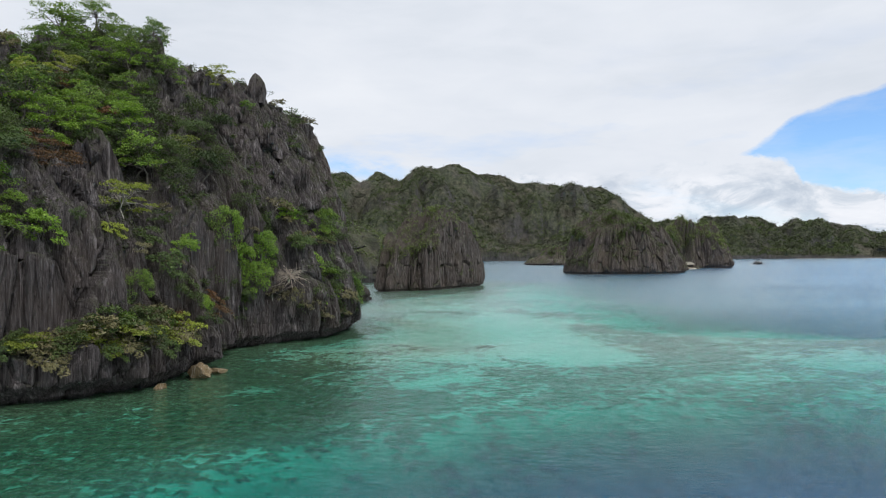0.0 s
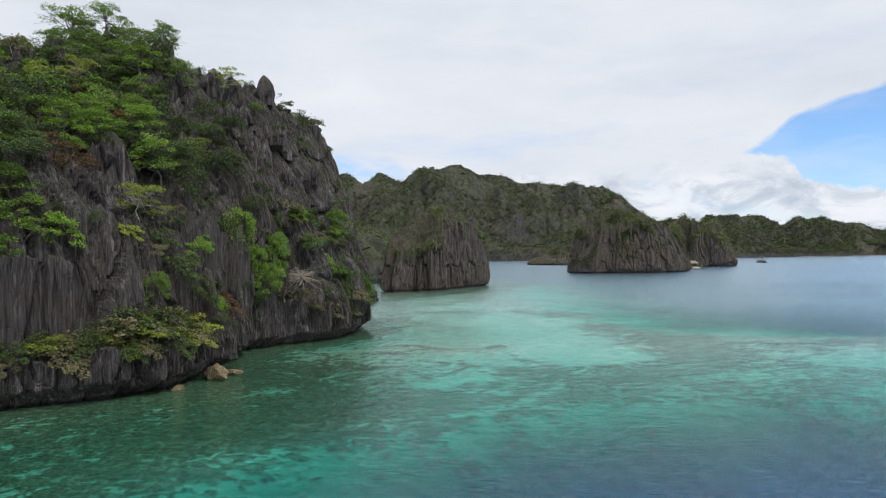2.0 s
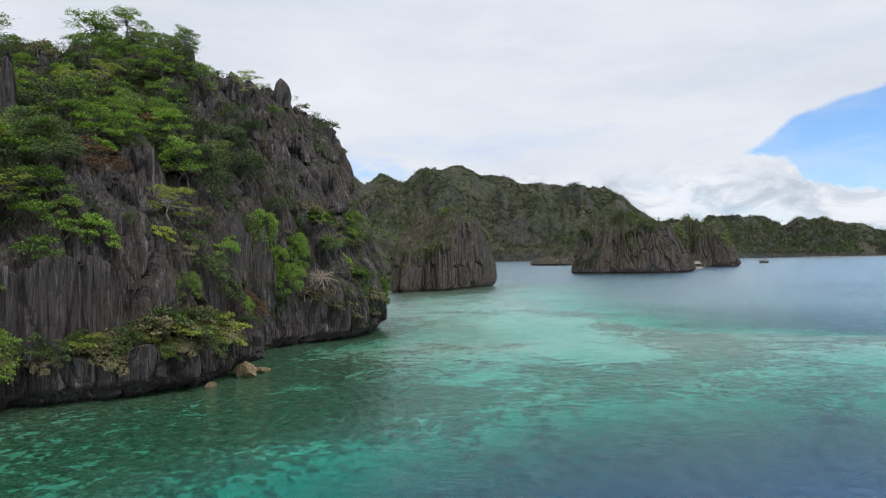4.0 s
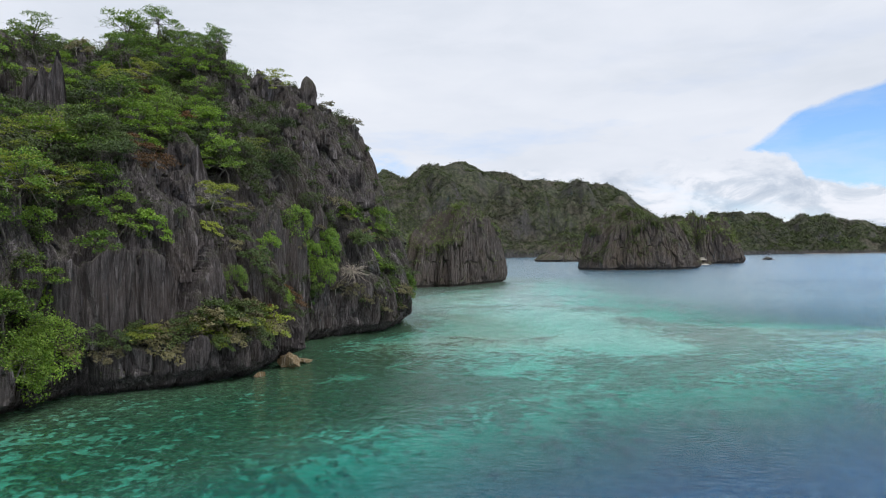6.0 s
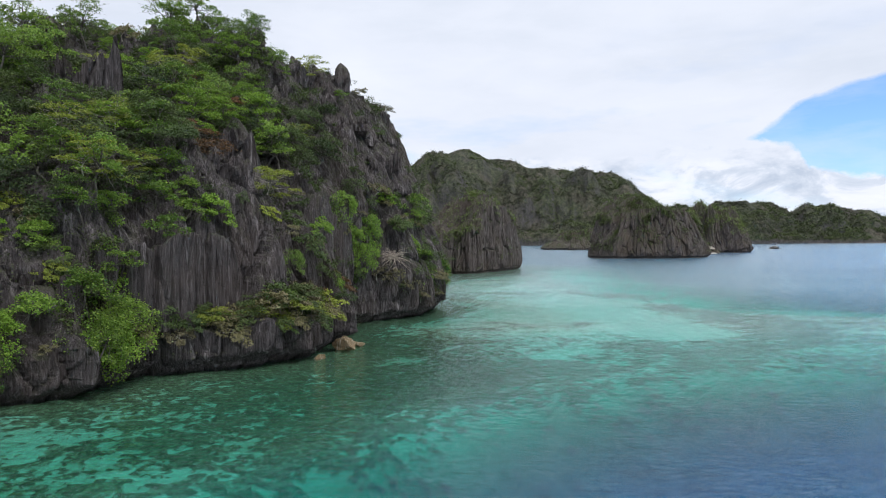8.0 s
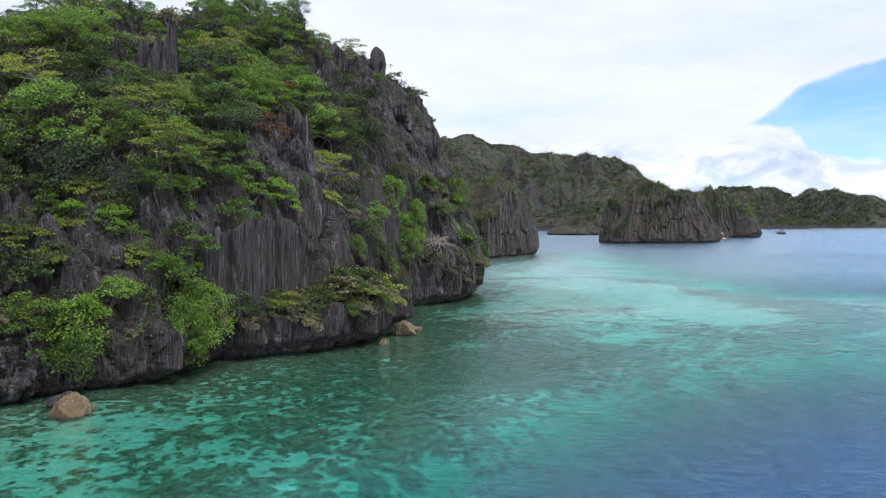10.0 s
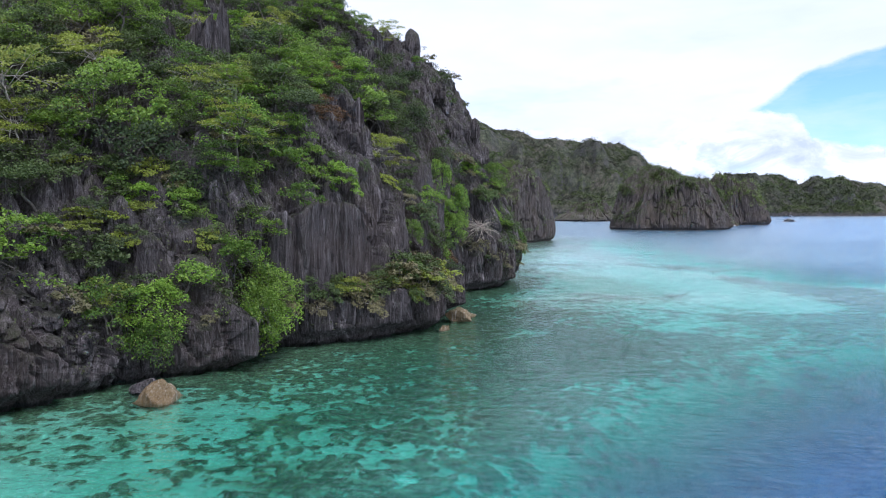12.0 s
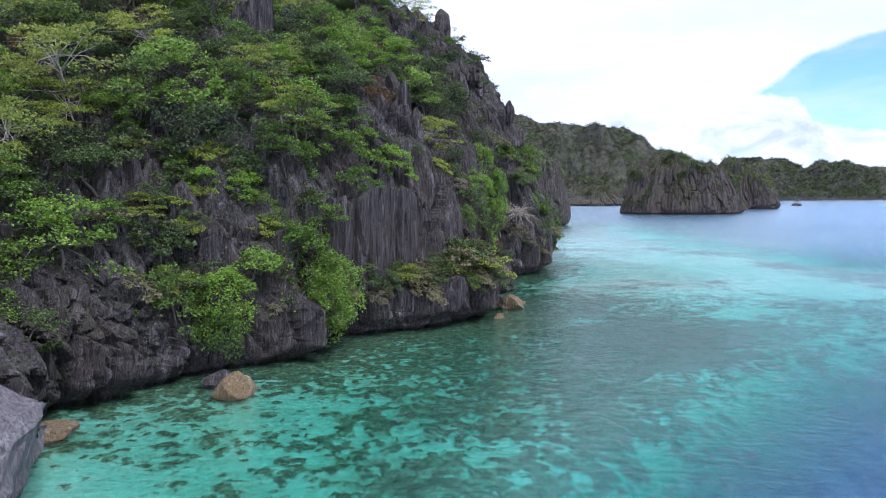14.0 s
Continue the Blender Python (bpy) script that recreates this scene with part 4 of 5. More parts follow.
# the spires that stand out on the skyline and in the woods
for i, (x, y, z, size, tall) in enumerate(((-24.3, 96.5, 32.6, 1.45, 0.92), (-26.6, 95.6, 32, 0.8, 0.8), (-29.6, 61.9, 14.5, 1.9, 1.1), (-28.2, 61.0, 13.5, 1.5, 0.9), (-43.8, 79.0, 33.5, 1.6, 0.9),
                                           (-42.0, 78.5, 33.0, 1.3, 0.8), (-29.1, 87.9, 31.5, 1.4, 0.8), (-31.5, 86.5, 31.5, 1.2, 0.7), (-42.3, 40.2, 9.5, 1.5, 1.0), (-44.0, 41.5, 10, 1.2, 0.9), (-27.5, 91.0, 31.5, 1.3, 0.8),
                                           (-20.5, 100.5, 28.3, 1.1, 0.6), (-36.0, 82.0, 31, 1.4, 0.7), (-23.6, 66.5, 13.5, 1.2, 0.9), (-21.6, 77.5, 16, 1.5, 1.1))):
    blade(BLADES[(i * 3) % 7], (x, y, z), size, i * 1.3, tall)
_rng = np.random.default_rng(77)
_placed = 0
while _placed < 230:
    i, j = int(_rng.integers(80, len(CLIFF_W) - 72)), int(_rng.integers(84, NV - 30))
    p, d = CLIFF_P[i, j], CLIFF_D[i, j]
    w = CLIFF_W[i]
    if d < 3.5 or w > 70 or (w < 50 and fbm(np.array(w / 8), np.array(d / 8), 44, 2) < 0.5 and _rng.random() < 0.8):
        continue
    blade(BLADES[_placed % 7], p, float(_rng.uniform(0.35, 0.95)), float(_rng.uniform(0, 6.28)), float(_rng.uniform(0.6, 1.2)))
    _placed += 1


def boulder_mesh(name, sx, sy, sz, seed, mat, cuts=13, taper=0.0):
    """A broken block: a ball cut by random planes, with worn edges."""
    rng = random.Random(seed)
    bm = bmesh.new()
    bmesh.ops.create_icosphere(bm, subdivisions=4 if max(sx, sy) > 1.1 else 3, radius=1.0)
    planes = []
    for _ in range(cuts):
        nrm = Vector((rng.gauss(0, 1), rng.gauss(0, 1), rng.gauss(0, 0.8))).normalized()
        planes.append((nrm, rng.uniform(0.45, 0.8)))
    for v in bm.verts:
        p = v.co.copy()
        for nrm, dist in planes:
            over = p.dot(nrm) - dist
            if over > 0:
                p -= nrm * over
        p *= 1 + 0.13 * noise.fractal(p * 2.0 + Vector((seed, 0, 0)), 1.0, 2.0, 4)
        thin = 1 - taper * p.z
        v.co = Vector((p.x * sx * thin, p.y * sy * thin, p.z * sz))
    me = bpy.data.meshes.new(name)
    bm.to_mesh(me)
    bm.free()
    me.materials.append(mat)
    return me


def boulder(at, size, seed, mat, label, turn=0.0, tilt=0.0, group="", taper=0.0):
    ob = new("boulder", boulder_mesh("boulder", *size, seed, mat, taper=taper))
    ob.matrix_basis = Matrix.LocRotScale(Vector(at), Euler((tilt, tilt * 0.5, turn)), None)
    return tagged(ob, label, "boulder", group)


def outcrop(at, size, seed, label, turn):
    """A mass of rock in tilted layers, each worn back by its own measure."""
    me = boulder_mesh("outcrop", 1, 1, 1, seed, PALE_ROCK, 9)
    bm = bmesh.new()
    bm.from_mesh(me)
    bmesh.ops.subdivide_edges(bm, edges=bm.edges[:], cuts=2, use_grid_fill=True)
    tilt = Vector((0.35, -0.25, 0.9)).normalized()
    for v in bm.verts:
        level = v.co.dot(tilt) * 9 + 0.8 * noise.noise(v.co * 2.0)
        step = hashed(np.array(math.floor(level)), np.array(3), seed) - 0.5
        edge = math.exp(-min(level % 1.0, 1 - level % 1.0) / 0.10)
        v.co *= 1 + 0.13 * float(step) - 0.045 * edge + 0.06 * noise.fractal(v.co * 5.0, 1.0, 2.0, 4)
        v.co = Vector((v.co.x * size[0], v.co.y * size[1], v.co.z * size[2]))
    bm.to_mesh(me)
    bm.free()
    ob = new("outcrop", me)
    ob.matrix_basis = Matrix.LocRotScale(Vector(at), Euler((0, 0, turn)), None)
    return tagged(ob, label, "rock outcrop")


boulder((-35.4, 32.1, -0.1), (1.65, 1.15, 1.1), 2, BOULDER, "ochre boulder standing in the shallows below the cliff", 0.4, taper=0.55)
boulder((-36.9, 33.8, 0.05), (0.9, 0.8, 0.7), 3, ROCK, "small grey boulder at the foot of the cliff", 1.0)
boulder((-41.2, 26.4, 0.1), (1.4, 0.95, 0.55), 5, BOULDER, "flat ochre boulder lying in shallow water", 0.9)
boulder((-18.9, 56.6, 0.45), (1.9, 0.95, 0.75), 7, BOULDER, "long ochre rock leaning out of the water", -0.7, 0.35)
boulder((-18.0, 58.6, 0.1), (0.9, 0.7, 0.4), 8, BOULDER, "low ochre rock awash beside the cliff", 0.3)
boulder((-20.3, 51.9, 0.15), (0.6, 0.5, 0.45), 9, BOULDER, "small ochre rock awash beside the cliff", 0.2)
outcrop((-41.7, 20.4, 0.6), (4.6, 4.4, 3.6), 11, "pale grey layered limestone outcrop at the water's edge", 0.5)
boulder((-42.6, 23.2, 0.3), (1.2, 1.2, 1.0), 12, ROCK, "grey limestone block at the water's edge", 0.2)
_rng = random.Random(5)
for i in range(44):
    w, inland = _rng.uniform(0.5, 10.5), _rng.uniform(1.8, 6.0)
    q = float(shore_q(np.array(w))) - inland
    x, y = to_xy(w, q)
    p = nearest(x, y, 2.5 + 0.55 * inland)
    r = _rng.uniform(0.3, 0.8)
    boulder(p + Vector((0.3, -0.2, 0.35 * r)), (r * _rng.uniform(0.9, 1.4), r, r * _rng.uniform(0.6, 0.9)), 100 + i, ROCK, "grey limestone block in a tumbled heap", _rng.uniform(0, 6), _rng.uniform(-0.3, 0.3), "tumbled blocks on the shore")

# ---- trees and shrubs ----
KINDS = {}


def grow(kind, seed, high, spread, pads, leaves, leaf, mat, bark, label, category, flat=0.4, trunk=0.11, hang=0.0):
    """A tree or shrub: a bent tapered trunk, limbs, and a crown of separate leafy pads with gaps between."""
    rng = np.random.default_rng(seed)
    base = new(category)
    tagged(base, label, category, category + "s on the headland")
    bm = bmesh.new()
    top = Vector((rng.normal() * 0.12 * spread, rng.normal() * 0.12 * spread, high * 0.55))
    mid = top * 0.5 + Vector((rng.normal() * 0.08 * high, rng.normal() * 0.08 * high, 0))
    tube(bm, [(0, 0, -0.5), mid * 0.4, mid, top], [trunk * 1.25, trunk, trunk * 0.8, trunk * 0.5], 7)
    cents = []
    for i in range(pads):
        ang = i * 2.399 + rng.normal() * 0.3
        rad = spread * 0.5 * math.sqrt((i + 0.6) / pads) * rng.uniform(0.75, 1.15)
        lift = high * (0.95 - 0.5 * (2 * rad / spread) ** 2 * rng.uniform(0.4, 1.3)) - rng.uniform(0, 0.42) * high
        lift -= hang * high * rng.random() * (2 * rad / spread)
        c = Vector((top.x + rad * math.cos(ang), top.y + rad * math.sin(ang), max(lift, 0.16 * high - hang * high)))
        cents.append(c)
        fork = mid.lerp(top, rng.uniform(0.2, 1.0))
        knee = fork.lerp(c, 0.55) + Vector((0, 0, 0.10 * high * rng.uniform(-0.5, 1)))
        tube(bm, [fork, knee, c - Vector((0, 0, 0.06 * high))], [trunk * 0.42, trunk * 0.27, trunk * 0.12], 4)
        for _ in range(2):
            tip = c + Vector((rng.normal(), rng.normal(), 0.2 * rng.normal())) * 0.16 * spread
            tube(bm, [knee.lerp(c, 0.5), tip], [trunk * 0.16, trunk * 0.06], 3)
    part("trunk", bm, bark, base)
    if leaves:
        pts = []
        for c in cents:
            k = int(leaves / pads * rng.uniform(0.6, 1.4))
            r = spread * rng.uniform(0.13, 0.24)
            g = rng.normal(size=(k, 3))
            g /= np.linalg.norm(g, axis=1)[:, None]
            g *= rng.uniform(0.35, 1.0, (k, 1)) ** 0.5
            g[:, 2] = np.where(g[:, 2] < -0.1, -g[:, 2] * 0.6, g[:, 2]) - hang * 1.2 * rng.random(k)
            # ragged edge: small sprays off the pad
            g[:, :2] *= (0.75 + 0.5 * vnoise(np.arctan2(g[:, 1], g[:, 0]) * 2.2 + 9, np.full(k, c.x * 7)))[:, None]
            pts.append(np.array(c) + g * np.array((r, r, r * flat * (1 + hang))))
        pts = np.concatenate(pts)
        mesh_part("crown", leaf_cloud("crown", pts, rng.uniform(0.7, 1.35, len(pts)) * leaf, mat, rng, 0.55), base)
    KINDS[kind] = [base, False]


for _i in range(3):
    grow(f"tall{_i}", 10 + _i, 5.4, 5.0, 22, 2300, 0.195, GREEN, BARK, "bright green tree with a layered spreading crown on limestone", "tree", 0.62)
    grow(f"dark{_i}", 20 + _i, 4.2, 4.4, 20, 2050, 0.185, DEEP, BARK, "dark green tree with a dense crown on limestone", "tree", 0.8)
    grow(f"bush{_i}", 30 + _i, 1.8, 2.6, 12, 950, 0.16, DEEP, BARK, "low dark green shrub growing from rock", "shrub", 0.8, 0.05)
for _i in range(2):
    grow(f"lime{_i}", 40 + _i, 1.9, 2.6, 12, 1050, 0.165, GREEN, BARK, "bright green shrub growing from a rock ledge", "shrub", 0.8, 0.05)
    grow(f"gold{_i}", 50 + _i, 4.4, 4.8, 18, 1850, 0.18, YELLOW, PALE_BARK, "yellow-green tree with flat leafy tiers and pale limbs", "tree", 0.42, 0.08)
    grow(f"dry{_i}", 60 + _i, 1.4, 2.3, 12, 560, 0.17, DRY, PALE_BARK, "dry brown shrub with thin bare twigs", "shrub", 0.7, 0.035)
    grow(f"hang{_i}", 80 + _i, 2.8, 3.8, 26, 3200, 0.155, GREEN, BARK, "bright green shrub hanging down over the shore rock", "shrub", 0.8, 0.06, 0.35)
grow("fern", 45, 1.3, 2.6, 11, 800, 0.17, YELLOW, BARK, "yellow-green low shrub on a rock ledge", "shrub", 0.5, 0.04)
grow("rust", 70, 3.4, 4.6, 18, 1700, 0.17, RUST, BARK, "tree with rust-brown leaves and dark limbs", "tree", 0.35)
grow("ember", 71, 1.8, 2.2, 12, 1100, 0.15, RUST, BARK, "rust-brown shrub growing from the cliff", "shrub", 0.6, 0.05)
grow("bare", 90, 2.8, 4.2, 54, 0, 0.1, DRY, DEAD_WOOD, "bleached leafless shrub clinging to the cliff", "shrub", 0.5, 0.11)


def plant(kind, at, size=1.0, turn=0.0, up=(0, 0, 1)):
    spin = Vector((0, 0, 1)).rotation_difference(Vector(up)) @ Euler((0, 0, turn)).to_quaternion()
    base, used = KINDS[kind]
    what = base["category"]
    if NUMBER[what] >= 292 and used:
        SPARE.append((Vector(at), Vector(up), size * (1.0 if what == "shrub" else 1.7)))
        return
    NUMBER[what] += 1
    if used:
        copy_thing(base, Matrix.LocRotScale(Vector(at), spin, (size, size, size)))
    else:
        base.matrix_basis = Matrix.LocRotScale(Vector(at), spin, None)
        KINDS[kind][1] = True


PLANTED = []
NUMBER = {"tree": 0, "shrub": 0}
SPARE = []


def rooted(i, j):
    """Where a plant stands at a place of the surface, and which way it grows: out from steep faces, else up."""
    a, b = max(i - 4, 0), min(i + 4, len(CLIFF_W) - 1)
    c, e = max(j - 5, 0), min(j + 5, NV - 1)
    along, rise = Vector(CLIFF_P[b, j] - CLIFF_P[a, j]), Vector(CLIFF_P[i, e] - CLIFF_P[i, c])
    out = along.cross(rise).normalized()
    if out.dot(Vector((OUT[0], OUT[1], 0.6))) < 0:
        out = -out
    steep = 1 - min(abs(out.z) / 0.7, 1)
    up = (Vector((0, 0, 1)) + Vector((out.x, out.y, 0)) * 0.9 * steep).normalized()
    return Vector(CLIFF_P[i, j]) + Vector((out.x, out.y, 0)) * 0.15 * steep, up


def planted(kind, x, y, z, size=1.0):
    i0 = int(np.argmin(np.abs(CLIFF_W - to_wq(x, y)[0])))
    lo, hi = max(i0 - 18, 0), i0 + 19
    off = ((CLIFF_P[lo:hi] - np.array((x, y, z))) ** 2).sum(-1)
    i, j = np.unravel_index(int(np.argmin(off)), off.shape)
    p, up = rooted(lo + int(i), int(j))
    plant(kind, p, size, (x * 7.3 + y * 3.1) % 6.28, up)
    PLANTED.append((p.x, p.y, p.z, size))


# those that can be told apart, from the near shore to the point
for row in (("tall0", -43.9, 31.9, 4.8, 1.15), ("tall1", -42.2, 43.4, 13.5, 1.1), ("gold0", -47.6, 41.6, 12.5, 1.15), ("tall2", -48.8, 52.2, 20.5, 1.2), ("tall0", -32.3, 51.8, 13.5, 0.75), ("tall1", -34.6, 62.0, 18.5, 0.9),
            ("rust", -30.3, 56.6, 15.0, 1.5), ("rust", -33.0, 56.0, 15.5, 1.1), ("dark0", -24.6, 72.0, 17.5, 1.15), ("dark1", -26.5, 70.5, 18.0, 1.1), ("lime0", -18.6, 77.9, 10.5, 1.6), ("bush0", -18.9, 77.7, 7.5, 1.6),
            ("lime1", -12.6, 82.7, 8.8, 1.6), ("fern", -22.8, 53.6, 3.9, 1.5), ("lime0", -24.0, 51.6, 3.8, 1.1)):
    planted(*row)
for row in (("ember", -22.2, 65.6, 5.0, 1.9), ("ember", -21.6, 65.0, 3.8, 1.3), ("ember", -20.9, 57.6, 4.6, 1.0), ("fern", -21.4, 56.4, 4.2, 1.4), ("hang0", -31.0, 41.2, 1.8, 1.35), ("hang1", -32.2, 40.2, 2.2, 1.2), ("hang0", -31.9, 41.8, 4.4, 1.0), ("tall2", -33.4, 42.2, 5.2, 0.8), ("hang1", -33.6, 42.0, 5.0, 1.1), ("lime1", -33.5, 44.4, 6.0, 1.0), ("hang1", -37.6, 35.8, 3.6, 0.95), ("hang0", -37.0, 35.2, 1.8, 0.8), ("bush1", -38.2, 36.2, 4.8, 1.3), ("lime0", -36.5, 38.4, 4.4, 1.2),
            ("fern", -40.8, 39.4, 8.5, 1.1), ("bush1", -40.9, 36.6, 6.0, 1.3), ("lime1", -45.9, 31.1, 4.9, 1.2), ("hang0", -46.0, 28.0, 4.0, 0.8), ("dark2", -40.6, 53.8, 18.5, 1.0), ("dark0", -39.9, 43.9, 12.0, 1.0),
            ("dark1", -35.7, 51.4, 14.5, 0.9), ("dark2", -34.2, 48.6, 12.0, 0.85)):
    planted(*row)
for row in (("tall2", -33.5, 76.9, 25.5, 0.95), ("lime0", -28.4, 50.9, 11.5, 1.1), ("lime1", -30.6, 49.3, 11.5, 1.15), ("fern", -25.6, 54.5, 11.8, 0.9), ("lime0", -31.4, 50.8, 13.6, 0.8), ("bare", -16.2, 78.4, 7.0, 1.6), ("dry0", -15.0, 79.3, 4.6, 1.5),
            ("bush2", -11.8, 83.2, 3.0, 1.1), ("lime1", -11.4, 83.8, 5.2, 0.9), ("dark0", -20.9, 74.9, 14.8, 0.6), ("dark1", -47.2, 37.4, 9.3, 0.9), ("dark2", -44.6, 38.2, 9.2, 0.8), ("dark0", -41.8, 41.4, 10.5, 0.8),
            ("bush0", -37.2, 43.6, 10.6, 1.3), ("lime1", -31.5, 47.0, 10.2, 1.1)):
    planted(*row)
for row in (("dark1", -30.9, 76.1, 22.8, 1.0), ("dark2", -38.6, 64.2, 23.0, 1.0), ("tall0", -46.9, 59.3, 23.5, 1.05), ("gold0", -55.0, 49.0, 19.5, 1.1), ("bush1", -28.3, 47.4, 3.4, 0.75), ("dry0", -25.8, 48.6, 3.4, 1.2), ("lime0", -27.0, 48.0, 3.4, 0.6), ("fern", -24.0, 50.4, 3.6, 1.1), ("bush2", -22.6, 52.2, 3.6, 1.0), ("lime1", -21.6, 55.0, 3.6, 1.2), ("dry1", -20.9, 58.0, 3.4, 1.2), ("hang0", -21.3, 61.5, 5.0, 0.6),
            ("dry1", -22.0, 53.0, 3.4, 1.2), ("tall1", -52.1, 66.5, 31.0, 1.2), ("tall2", -48.0, 69.5, 31.0, 1.0), ("dry0", -46.0, 73.2, 33.0, 1.4), ("tall0", -42.5, 81.8, 34.5, 1.25), ("tall1", -37.5, 88.0, 36.5, 0.95), ("tall2", -34.8, 81.3, 32.5, 0.9),
            ("tall0", -31.5, 80.7, 29.0, 0.85)):
    planted(*row)
for row in (("lime1", -41.5, 71.4, 28.5, 1.5), ("dark1", -46.4, 59.5, 24.5, 1.0), ("dark0", -38.2, 61.9, 22.0, 1.0), ("tall1", -37.1, 58.2, 18.8, 0.9), ("dark2", -38.4, 50.1, 16.0, 1.0), ("gold1", -34.9, 48.9, 13.2, 0.8), ("lime0", -32.6, 49.0, 12.3, 1.2),
            ("lime1", -23.0, 86.5, 29.5, 0.8), ("dark2", -26.2, 77.2, 21.5, 0.95), ("dark0", -23.4, 76.3, 19.0, 0.8), ("dark1", -29.1, 66.8, 19.0, 1.0), ("lime0", -16.7, 81.3, 14.0, 0.9), ("bush2", -13.3, 80.6, 2.2, 0.9), ("dry0", -12.2, 81.8, 2.2, 1.0)):
    planted(*row)
for row in (("dry1", -10.6, 84.6, 2.4, 1.0), ("bush0", -11.0, 83.4, 5.3, 1.0), ("dry0", -17.5, 102.5, 30.0, 1.0), ("bush1", -18.5, 101.0, 30.5, 0.9), ("dry1", -21.5, 98.5, 31.5, 1.1), ("bush2", -13.5, 87.0, 9.0, 0.9), ("lime0", -20.9, 73.2, 9.0, 1.2), ("dry0", -13.6, 80.2, 3.4, 1.4), ("bush1", -11.6, 83.9, 6.6, 1.3), ("dry1", -11.0, 85.2, 4.4, 1.4), ("dry0", -17.6, 77.2, 5.0, 1.3), ("bush2", -14.6, 80.0, 10.5, 1.2), ("dry1", -17.2, 79.6, 16.0, 1.3), ("lime1", -22.4, 62.5, 10.5, 1.0), ("bush0", -22.8, 58.0, 8.0, 1.4), ("bush1", -22.2, 60.0, 6.0, 1.2)):
    planted(*row)


for row in (("gold1", -27.4, 89.3, 31.5, 0.9), ("tall1", -35.8, 59.9, 20.9, 1.1), ("tall2", -33.9, 78.1, 29.7, 1.0), ("gold0", -47.8, 41.6, 16.0, 1.15), ("tall0", -41.6, 45.4, 15.6, 1.0), ("tall1", -33.3, 52.4, 16.6, 0.9), ("lime0", -16.7, 81.8, 14.7, 0.9)):
    planted(*row)
# plant-free spheres, placed where the camera sees bare rock
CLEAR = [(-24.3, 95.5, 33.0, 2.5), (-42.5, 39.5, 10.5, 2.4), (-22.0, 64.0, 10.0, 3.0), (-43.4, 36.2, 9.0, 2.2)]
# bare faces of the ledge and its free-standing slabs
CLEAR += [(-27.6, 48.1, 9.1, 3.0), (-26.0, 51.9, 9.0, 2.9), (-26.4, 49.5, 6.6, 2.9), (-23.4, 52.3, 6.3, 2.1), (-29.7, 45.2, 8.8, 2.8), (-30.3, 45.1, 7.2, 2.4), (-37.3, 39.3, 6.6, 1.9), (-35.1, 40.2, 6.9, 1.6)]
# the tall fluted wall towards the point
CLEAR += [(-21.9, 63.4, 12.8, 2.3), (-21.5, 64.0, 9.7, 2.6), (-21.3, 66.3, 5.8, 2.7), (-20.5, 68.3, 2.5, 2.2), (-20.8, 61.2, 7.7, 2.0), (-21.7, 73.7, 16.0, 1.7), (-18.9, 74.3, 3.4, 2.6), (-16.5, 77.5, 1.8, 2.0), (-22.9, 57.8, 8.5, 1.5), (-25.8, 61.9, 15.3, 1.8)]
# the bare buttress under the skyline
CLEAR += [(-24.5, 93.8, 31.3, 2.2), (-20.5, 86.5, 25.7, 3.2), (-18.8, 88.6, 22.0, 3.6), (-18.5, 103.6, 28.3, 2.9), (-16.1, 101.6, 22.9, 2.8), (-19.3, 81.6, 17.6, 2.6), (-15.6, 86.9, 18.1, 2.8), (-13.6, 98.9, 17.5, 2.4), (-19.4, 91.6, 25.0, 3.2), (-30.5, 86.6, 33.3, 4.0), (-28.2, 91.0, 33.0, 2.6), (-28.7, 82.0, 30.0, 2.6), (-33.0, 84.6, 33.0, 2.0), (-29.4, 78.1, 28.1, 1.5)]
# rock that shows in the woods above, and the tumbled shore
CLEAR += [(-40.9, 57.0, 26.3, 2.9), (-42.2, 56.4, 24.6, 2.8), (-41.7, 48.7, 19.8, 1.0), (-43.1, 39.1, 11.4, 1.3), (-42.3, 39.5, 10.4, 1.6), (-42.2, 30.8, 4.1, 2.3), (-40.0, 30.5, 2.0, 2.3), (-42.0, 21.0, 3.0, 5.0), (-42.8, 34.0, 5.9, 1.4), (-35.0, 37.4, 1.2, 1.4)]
# sight lines from the camera to the slabs and rust-leaved trees, kept free of plants
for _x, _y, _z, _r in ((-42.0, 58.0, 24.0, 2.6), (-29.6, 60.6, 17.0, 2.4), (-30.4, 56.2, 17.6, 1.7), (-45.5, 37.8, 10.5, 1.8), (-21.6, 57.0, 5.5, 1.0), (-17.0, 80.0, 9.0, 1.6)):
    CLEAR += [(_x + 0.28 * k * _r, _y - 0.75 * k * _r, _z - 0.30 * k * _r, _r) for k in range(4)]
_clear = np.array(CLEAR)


def keep_clear(x, y, z, slack=0.0):
    """Whether a place lies on a bare face or in a sight line kept free of plants."""
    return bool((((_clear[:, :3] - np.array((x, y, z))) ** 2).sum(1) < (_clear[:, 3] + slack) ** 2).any())


